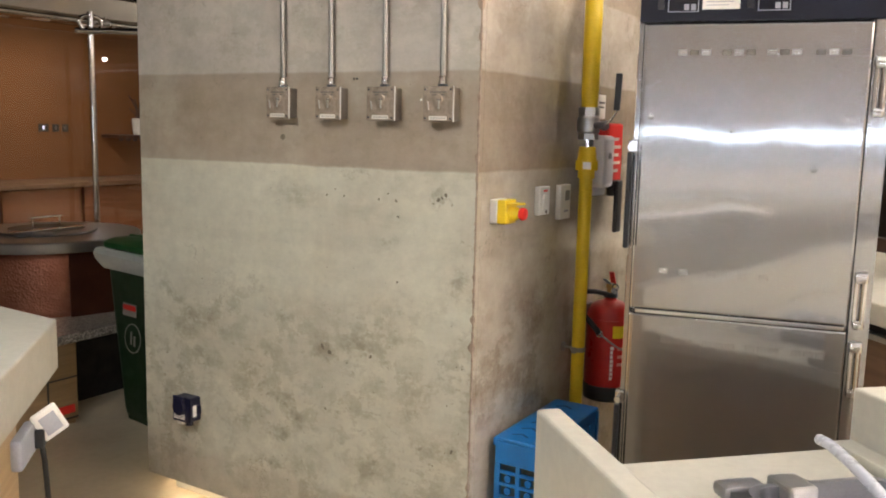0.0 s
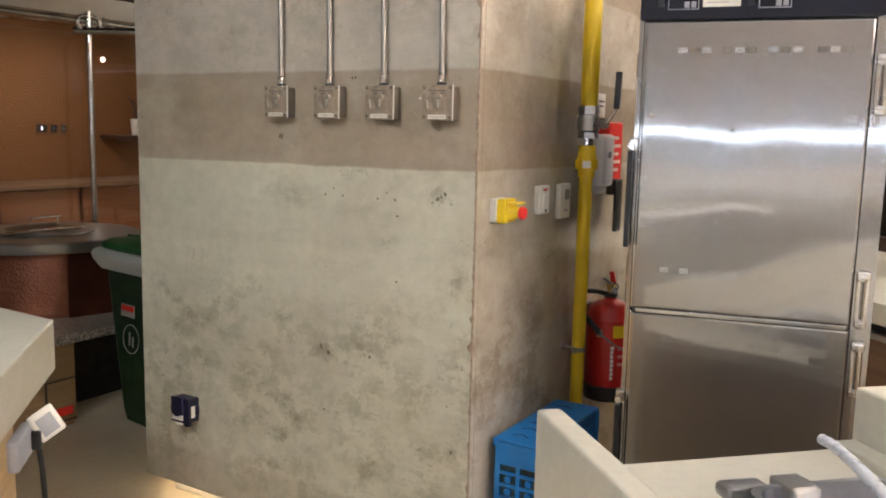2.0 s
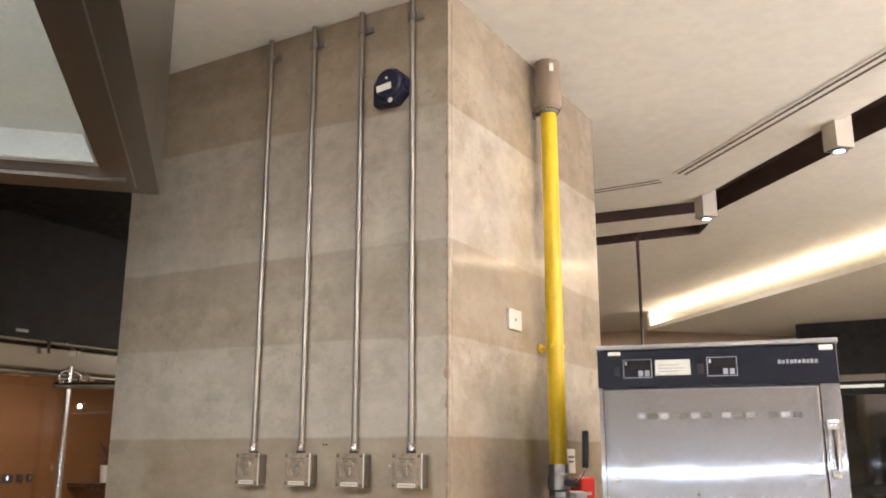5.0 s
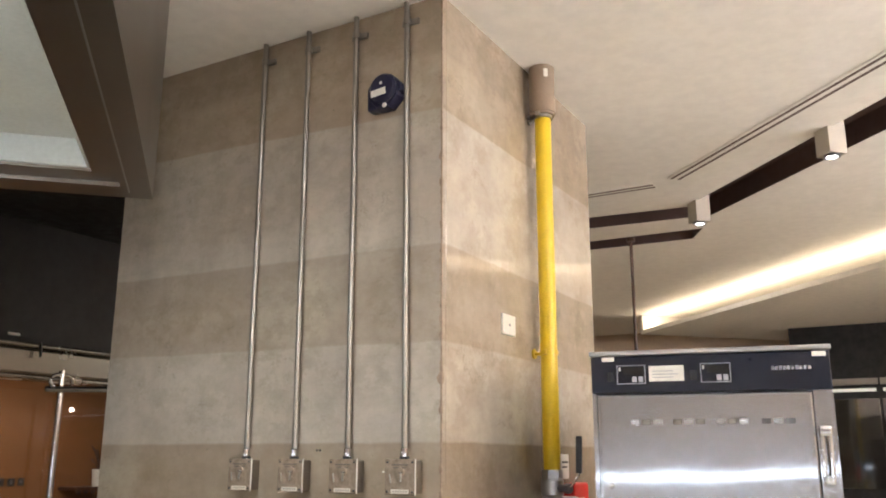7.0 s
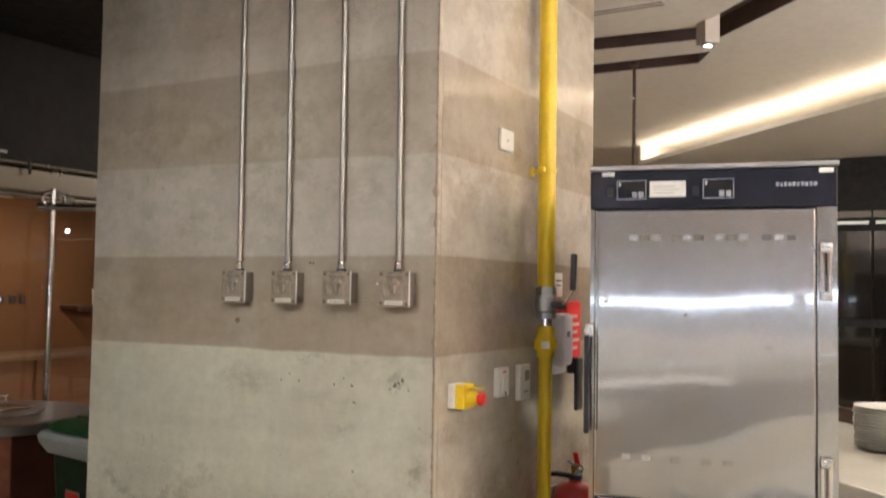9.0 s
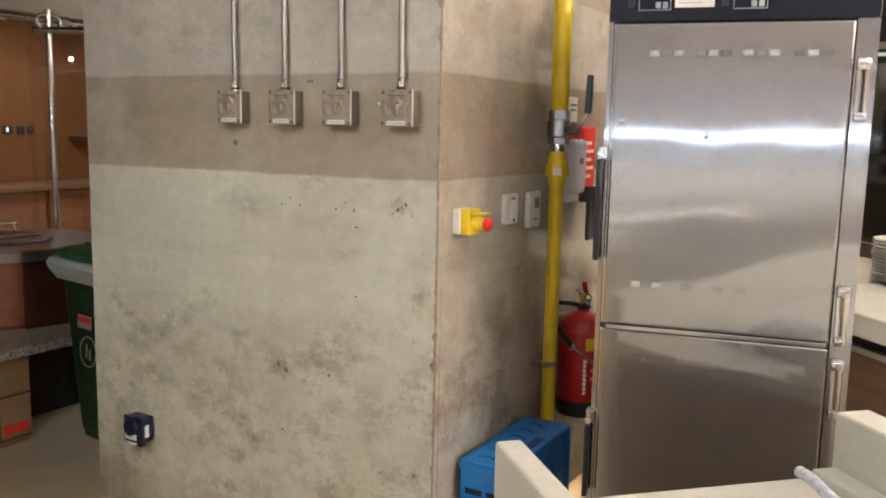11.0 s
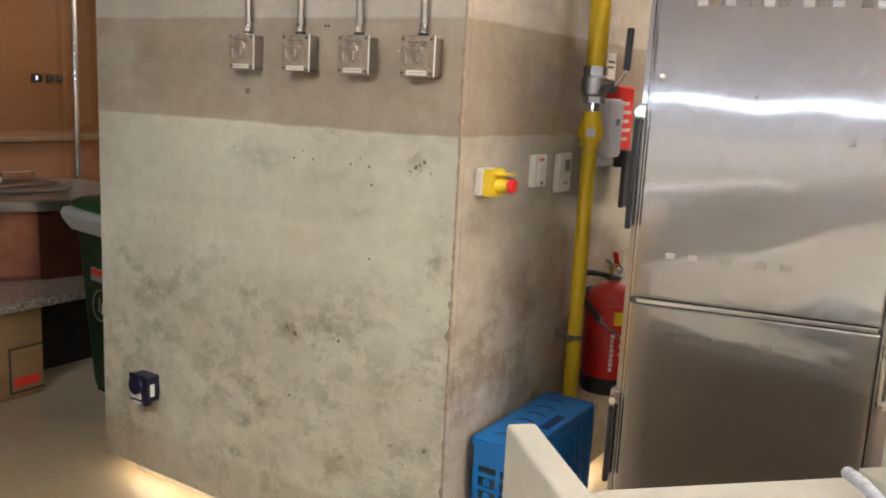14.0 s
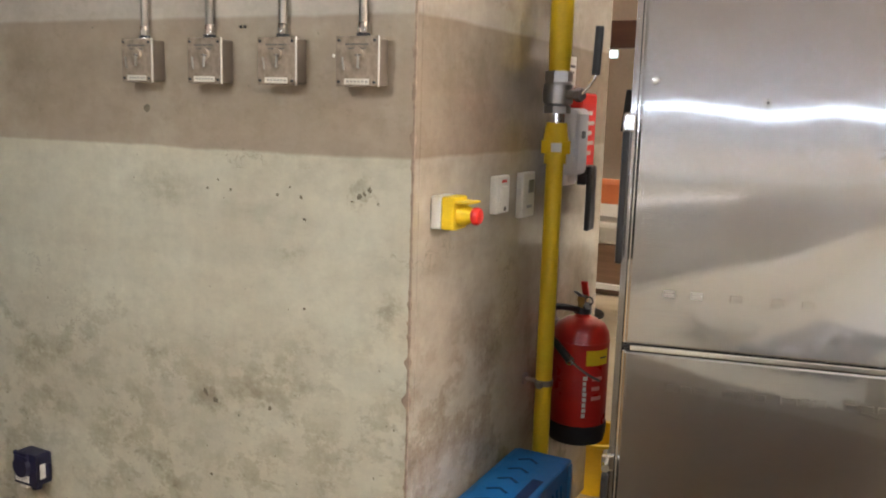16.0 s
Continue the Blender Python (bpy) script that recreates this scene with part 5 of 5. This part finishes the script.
part("flat_handle", box(0.06, 0.12, -0.26, 0.16, 0.414, 0.420, 0.003), M_CHROME, tn, "flat steel bar")
part("shield", moved(box(-0.171, 0.171, -0.006, 0.006, 0.0, 0.325, 0.003), pose(0.438, 0.02, 0, 0, 0, 75.4)), M_COPPERS, tn, "dark smooth copper side sheet")
part("port", moved(lathe([(0.028, 0), (0.04, 0), (0.04, 0.012), (0.028, 0.012)], 28), pose(0.478, 0.10, 0.255, 90, 0, 75.4)), M_COPPERS, tn, "round copper port")

# glass screen on steel posts behind the tandoor
sc = thing("glass_screen", (-3.45, 0, 0), "clear glass screen on polished steel posts", "glass screen")
post = part("post", rod((0, 1.265, 0.455), (0, 1.265, 2.10), 0.019, seg=28), M_CHROME, sc, "polished steel post")
part("loop", tube([(0, 1.265 + 0.078 * math.copysign(abs(math.cos(a)) ** 0.7, math.cos(a)), 2.03 + 0.042 * math.sin(a)) for a in [2 * math.pi * k / 28 for k in range(29)]], 0.013), M_CHROME, post, "bent steel loop")
part("rail", rod((-0.045, 1.195, 1.982), (1.575, 2.195, 1.982), 0.019, seg=20), M_CHROME, sc, "polished steel rail")
pane = part("pane", box(-0.035, -0.027, -0.8, 3.2, 0.46, 1.97), M_GLASS, sc, "clear glass pane")
pane.visible_shadow = False
part("far_post", rod((1.55, 2.22, 0.0), (1.55, 2.22, 2.05), 0.019, seg=24), M_CHROME, sc)

# hood over the tandoor
hd = thing("extract_hood", (0, 0, 0), "black extract hood with a steel rim over the tandoor", "extract hood")
part("fascia", box(-3.70, -3.62, -3.0, 3.6, 2.26, CEIL), M_HOODBLACK, hd, "black hood fascia")
part("rim", join(box(-3.70, -3.56, -3.0, 3.6, 2.235, 2.262, 0.008), box(-3.74, -3.60, -3.0, 3.6, 2.07, 2.237, 0.02), box(-3.76, -3.62, -3.0, 3.6, 2.045, 2.072, 0.006)), M_HOODSTEEL, hd, "dull steel lower rim")
part("front_soffit", box(-3.618, -2.35, -3.0, 3.6, CEIL - 0.03, CEIL - 0.004), M_HOODBLACK, hd, "black soffit panel")
part("hood_ceiling", box(XMIN, -3.71, -3.0, 3.6, 2.30, 2.34), M_HOODSTEEL, hd)
part("rim_hook", join(box(-3.56, -3.548, 1.165, 1.18, 2.18, 2.27, 0.003)), M_BLACK, hd, "small black hook")
part("rim_tag", box(-3.617, -3.612, 0.98, 1.06, 2.30, 2.318), M_LABEL, hd, "small white tag")

# kitchen wall fittings, seen through the screen
kw = thing("back_bench", (XMIN, 0, 0), "kitchen back bench with a pale worktop and dark doors", "bench")
part("bench_top", box(0.0, 0.60, -2.0, 5.0, 0.86, 0.90, 0.005), M_BROWNBASE, kw)
for k in range(9):
    part("bench_door", box(0.52, 0.56, -1.95 + k * 0.76, -1.23 + k * 0.76, 0.08, 0.855, 0.004), M_BROWNLOW, kw, "dark brown door")
part("carcass", box(0.0, 0.52, -2.0, 5.0, 0.0, 0.855), M_BROWNLOW, kw)
for y0, y1, k in ((2.56, 2.66, 0), (2.70, 2.765, 1), (2.80, 2.86, 2)):
    s = thing("socket_outlet", (XMIN, (y0 + y1) / 2, 1.36), "black wall socket plate with white switches" if k == 0 else "black wall socket plate", "wall socket", group="kitchen sockets")
    hw = (y1 - y0) / 2
    part("plate", box(0, 0.012, -hw, hw, -0.035, 0.035, 0.003), M_BLACK, s)
    # the first plate's pale switch is made bright by a glowing material
    part("switch", box(0.012, 0.016, -0.012, 0.002, -0.015, 0.018), M_SWITCHGLOW if k == 0 else M_GREYMETAL, s, "small pale switch")
sh = thing("wall_shelf", (XMIN, 3.44, 1.275), "dark wooden wall shelf with a scalloped edge", "shelf")
part("board", box(0, 0.25, -0.22, 0.6, 0, 0.03, 0.004), M_DARKWOOD, sh)
part("scallops", join(*[moved(rod((0, 0, 0), (0, 0, 0.012), 0.03, seg=16), pose(0.25, -0.19 + 0.08 * k, 0.0, 0, 90, 0)) for k in range(10)]), M_DARKWOOD, sh)
po = thing("potted_plant", (XMIN + 0.13, 3.56, 1.305), "white pot with a few dry stems on the shelf", "plant")
part("pot", lathe([(0.05, 0), (0.055, 0.004), (0.065, 0.16), (0.058, 0.16), (0.05, 0.02)], 28), M_WHITEP, po, "white pot")
rng = random.Random(11)
for k in range(9):
    a, l = rng.uniform(0, 6.28), rng.uniform(0.15, 0.32)
    part("stem", tube(smooth_line([(0, 0, 0.1), (0.03 * math.cos(a), 0.03 * math.sin(a), 0.1 + l * 0.6), (0.09 * math.cos(a), 0.09 * math.sin(a), 0.1 + l)], 3), 0.006, 6), M_DARKWOOD, po)
# glowing disc stands in for a lamp mirrored by the glass screen
glint_k = thing("lamp_glint", (XMIN, 3.28, 2.02), "small glowing disc for a lamp reflected in the glass", "lamp")
part("lens", moved(lathe([(0.001, 0), (0.018, 0), (0.015, 0.012), (0.001, 0.014)], 20), pose(0, 0, 0, 0, 90, 0)), M_SPOTLENS, glint_k, "glowing disc")
# unseen spot added below the hood to brighten the kitchen wall
spot_lamp("kitchen_fill", (-4.9, 2.2, 2.28), (-5.6, 2.6, 0.8), 72, WARM, 150, 0.1)


# ---- wheelie bin ----
def wheelie_bin():
    t = thing("wheelie_bin", (-2.00, 0.66, 0), "dark green wheelie bin lined with a white bag, lid shut", "waste bin", -8)
    t.scale = (1.04, 1.0, 1.04)

    def loop(w, d, z, r=0.05, n=5):
        return rounded_ring(w, d, r, z, 0, n)

    part("body", shell([loop(0.192, 0.212, 0.03), loop(0.197, 0.217, 0.06), loop(0.235, 0.26, 0.76), loop(0.25, 0.275, 0.765), loop(0.25, 0.275, 0.80), loop(0.235, 0.26, 0.80), loop(0.175, 0.20, 0.06)]), M_SHADEGREEN, t)
    bag = []
    for z, o in ((0.818, -0.004), (0.814, 0.026), (0.795, 0.036), (0.770, 0.032), (0.748, 0.022), (0.728, 0.008)):
        ring = loop(0.25 + o, 0.275 + o, z, 0.06, 9)
        bag.append([(x + 0.012 * noise.noise((x * 17, y * 17, z * 9)), y + 0.012 * noise.noise((y * 15, x * 19, z * 8 + 3)), zz + (0.02 * noise.noise((x * 9, y * 9, 2)) if z < 0.72 else 0.004 * noise.noise((x * 20, y * 20, 4)))) for x, y, zz in ring])
    b = bmesh.new()
    vs = [[b.verts.new(p) for p in r] for r in bag]
    n = len(vs[0])
    for r0, r1 in zip(vs, vs[1:]):
        for i in range(n):
            b.faces.new((r0[i], r0[(i + 1) % n], r1[(i + 1) % n], r1[i]))
    part("bag", b, M_BAG, t, "white plastic bag folded over the rim")
    part("lid", shell([loop(0.245, 0.27, 0.820), loop(0.25, 0.275, 0.826), loop(0.25, 0.275, 0.845), loop(0.22, 0.245, 0.862), loop(0.12, 0.14, 0.870)]), M_LITGREEN, t, "green hinged lid")
    part("lid_rib", join(*[box(-0.2, 0.2, y - 0.008, y + 0.008, 0.855, 0.872, 0.003) for y in (-0.14, 0.0, 0.14)]), M_LITGREEN, t)
    part("label", moved(box(-0.055, 0.055, -0.002, 0.0, -0.028, 0.028), pose(-0.035, -0.2555, 0.552, -3.5)), M_DIMLABEL, t, "white and red label")
    part("label_stripe", moved(box(-0.05, 0.05, -0.0035, -0.0015, -0.002, 0.022), pose(-0.035, -0.2555, 0.552, -3.5)), M_REDSIGN, t, "red stripe")
    part("round_mark", moved(join(*[moved(box(-0.011, 0.011, -0.002, 0.0, 0.062, 0.067), pose(0, 0, 0, 0, 360 * k / 24, 0)) for k in range(24)], box(-0.018, -0.006, -0.002, 0, -0.03, 0.03), box(0.008, 0.022, -0.002, 0, -0.035, 0.012)), pose(-0.03, -0.2475, 0.420, -3.5)), M_DIMLABEL, t, "white round pictogram")
    for x in (-0.17, 0.17):
        part("wheel", rod((x - 0.02, 0.21, 0.09), (x + 0.02, 0.21, 0.09), 0.09, seg=28), M_BLACK, t, "black wheel")
    part("axle", rod((-0.17, 0.21, 0.09), (0.17, 0.21, 0.09), 0.01, seg=12), M_GALV, t)
    part("foot", box(-0.17, 0.17, -0.2, 0.0, 0.0, 0.035, 0.006), M_SHADEGREEN, t)
    return t


wheelie_bin()

# ---- counter beyond the cabinet ----
rc = thing("back_counter", (0, 0, 0), "cream-topped counter with brown drawers behind the cabinet", "counter")
part("worktop", moved(box(-1.6, 3.4, 1.50, 2.50, 0.80, 0.88, 0.006), m45), M_CORIAN, rc)
# matt black strip paints the shadow between worktop and drawers
part("shade_strip", moved(box(-1.55, 3.35, 1.56, 2.45, 0.76, 0.797), m45), M_MATTBLACK, rc)
part("carcass", moved(box(-1.55, 3.35, 1.60, 2.45, 0.0, 0.757), m45), M_BROWNBASE, rc)
part("steel_shelf", moved(box(-1.5, 3.3, 1.535, 1.60, 0.735, 0.757, 0.003), m45), M_STEEL2, rc)
for k in range(6):
    for z0, z1 in ((0.10, 0.40), (0.415, 0.725)):
        part("drawer_front", moved(box(-1.5 + k * 0.8, -0.71 + k * 0.8, 1.575, 1.598, z0, z1, 0.003), m45), M_BROWNBASE, rc, "brown drawer front")
part("back_panel", moved(box(-1.6, 3.4, 2.50, 2.54, 0.0, 0.95, 0.004), m45), M_DARKWOOD, rc)

ps = U * 2.12 + V * -0.60


def plate_stack(p, n, r):
    t = thing("plate_stack", (p.x, p.y, 0.88), "stack of white plates on the counter", "plates", group="plate stacks")
    for k in range(n):
        part("plate", moved(lathe([(r * 0.55, 0), (r * 0.6, 0.004), (r * 0.95, 0.016), (r, 0.02), (r * 0.97, 0.0215), (r * 0.55, 0.007)], 40), pose(0.003 * math.sin(k * 2.3), 0.003 * math.cos(k * 1.7), k * 0.0135)), M_WHITEP, t)
    return t


plate_stack(ps, 13, 0.13)
plate_stack(ps + V * 0.34 + U * 0.02, 11, 0.13)

# hanging rod under the short channel
hr = thing("hanging_rod", (-0.49, 3.50, 0), "thin dark rod hanging from the ceiling channel", "hanging rod")
part("rod", rod((0, 0, 1.05), (0, 0, CEIL + 0.11), 0.011, seg=14), M_DARKWOOD, hr)
part("cap", rod((0, 0, CEIL - 0.01), (0, 0, CEIL + 0.02), 0.03, seg=20), M_DARKWOOD, hr)

# ---- dining side glimpsed past the column ----
bq = thing("banquette", (-1.6, 4.9, 0), "brown-based banquette with a cream seat and an orange cushion", "bench seat")
part("base", box(0, 1.3, 0, 0.55, 0.0, 0.40, 0.006), M_BROWNBASE, bq)
part("seat", box(-0.01, 1.31, -0.03, 0.58, 0.402, 0.56, 0.03, 3), M_CORIAN, bq, "cream padded seat")
part("ledge", box(0, 1.3, -0.05, 0.0, 0.05, 0.09, 0.004), M_WHITEP, bq)
cu_ = solo("cushion", box(0.1, 0.75, 0.36, 0.50, 0.0, 0.36, 0.05, 3), M_ORANGE, "orange leather cushion on the banquette", "cushion", pose(-1.6, 4.9, 0.57, -8))
tb = thing("dining_table", (-1.05, 4.15, 0), "cream-topped dining table on a dark column leg", "table")
part("tabletop", box(-0.45, 0.45, -0.35, 0.35, 0.72, 0.76, 0.008), M_CORIAN, tb)
part("leg", join(rod((0, 0, 0.02), (0, 0, 0.72), 0.035, seg=20), lathe([(0.25, 0.0), (0.25, 0.012), (0.05, 0.025)], 32)), M_BLACK, tb, "dark column leg")


def dining_chair(p, turn):
    t = thing("dining_chair", (p[0], p[1], 0), "dark wooden dining chair with a padded orange seat", "chair", turn)
    part("seat", box(-0.22, 0.22, -0.22, 0.22, 0.42, 0.47, 0.015), M_ORANGE, t, "orange padded seat")
    for x in (-0.2, 0.2):
        part("leg", rod((x, -0.2, 0), (x, -0.19, 0.42), 0.016, 0.02, seg=12), M_DARKWOOD, t)
        part("back_post", rod((x, 0.2, 0), (x, 0.24, 0.95), 0.018, seg=12), M_DARKWOOD, t)
    part("backrest", box(-0.21, 0.21, 0.215, 0.245, 0.72, 0.95, 0.012), M_DARKWOOD, t)
    return t


dining_chair((-1.0, 3.35), 170)
fl = thing("floor_lamp", (-1.08, 5.75, 0), "black floor lamp with a drum shade on a thin stem", "lamp")
part("stem", rod((0, 0, 0.02), (0, 0, 1.35), 0.014, seg=12), M_BLACK, fl)
part("base", lathe([(0.15, 0), (0.15, 0.015), (0.02, 0.025)], 28), M_BLACK, fl)
part("shade", lathe([(0.13, 1.25), (0.13, 1.255), (0.10, 1.60), (0.09, 1.60)], 32), M_MATTBLACK, fl, "black shade")
ff = thing("doorway_frame", (-2.2, 6.2, 0), "dark wooden doorway head with a lit exit sign below", "door frame", kind="structure")
part("head", box(0, 2.0, 0, 0.15, 1.98, 2.22, 0.006), M_DARKWOOD, ff)
part("jamb", box(0, 0.1, 0, 0.15, 0, 1.978, 0.006), M_DARKWOOD, ff)
part("jamb", box(1.9, 2.0, 0, 0.15, 0, 1.978, 0.006), M_DARKWOOD, ff)
xs = thing("exit_sign", (-1.5, 6.2, 1.909), "small lit green-white exit sign", "exit sign")
part("case", box(-0.09, 0.09, 0, 0.03, -0.02, 0.05, 0.004), M_WHITEP, xs)
part("face", box(-0.085, 0.085, -0.004, 0, -0.017, 0.047), M_EXIT, xs, "lit face")
yb = thing("yellow_bucket", (-0.02, 1.52, 0), "yellow plastic mop bucket on the floor", "bucket")
part("vessel", lathe([(0.10, 0.0), (0.105, 0.005), (0.13, 0.20), (0.14, 0.205), (0.14, 0.215), (0.12, 0.215), (0.095, 0.02)], 36), M_YELLOW, yb)
# unseen ceiling area lamp added to brighten the dining side
area_lamp("dining_fill", (-0.8, 4.6, CEIL - 0.02), (-0.8, 4.6, 0), 0.5, 30, WARM)

# ---- behind the viewpoint: wall shelf with a lit strip ----
wsf = thing("lit_shelf", (1.6, YMIN, 0), "steel wall shelf with a cool white lit strip below", "shelf")
part("board", box(-2.6, 2.6, 0, 0.45, 1.425, 1.465, 0.004), M_STEEL2, wsf)
part("light_strip", box(-2.5, 2.5, 0.41, 0.44, 1.398, 1.423), M_LEDCOOL, wsf, "cool white lit strip")
part("lower_board", box(-2.6, 2.6, 0, 0.65, 0.82, 0.94, 0.004), M_CORIAN, wsf, "cream worktop")
part("backsplash", box(-2.6, 2.6, 0.0, 0.02, 0.945, 1.14), M_WALLW, wsf, "peach backsplash")
part("edge_light", box(-1.4, 0.15, 0.632, 0.646, 0.800, 0.817), M_LEDEDGE, wsf, "thin warm lit strip below the worktop edge")
part("cupboard", box(-2.6, 2.6, 0, 0.60, 0.0, 0.817), M_STEEL2, wsf, "dull steel cupboard")
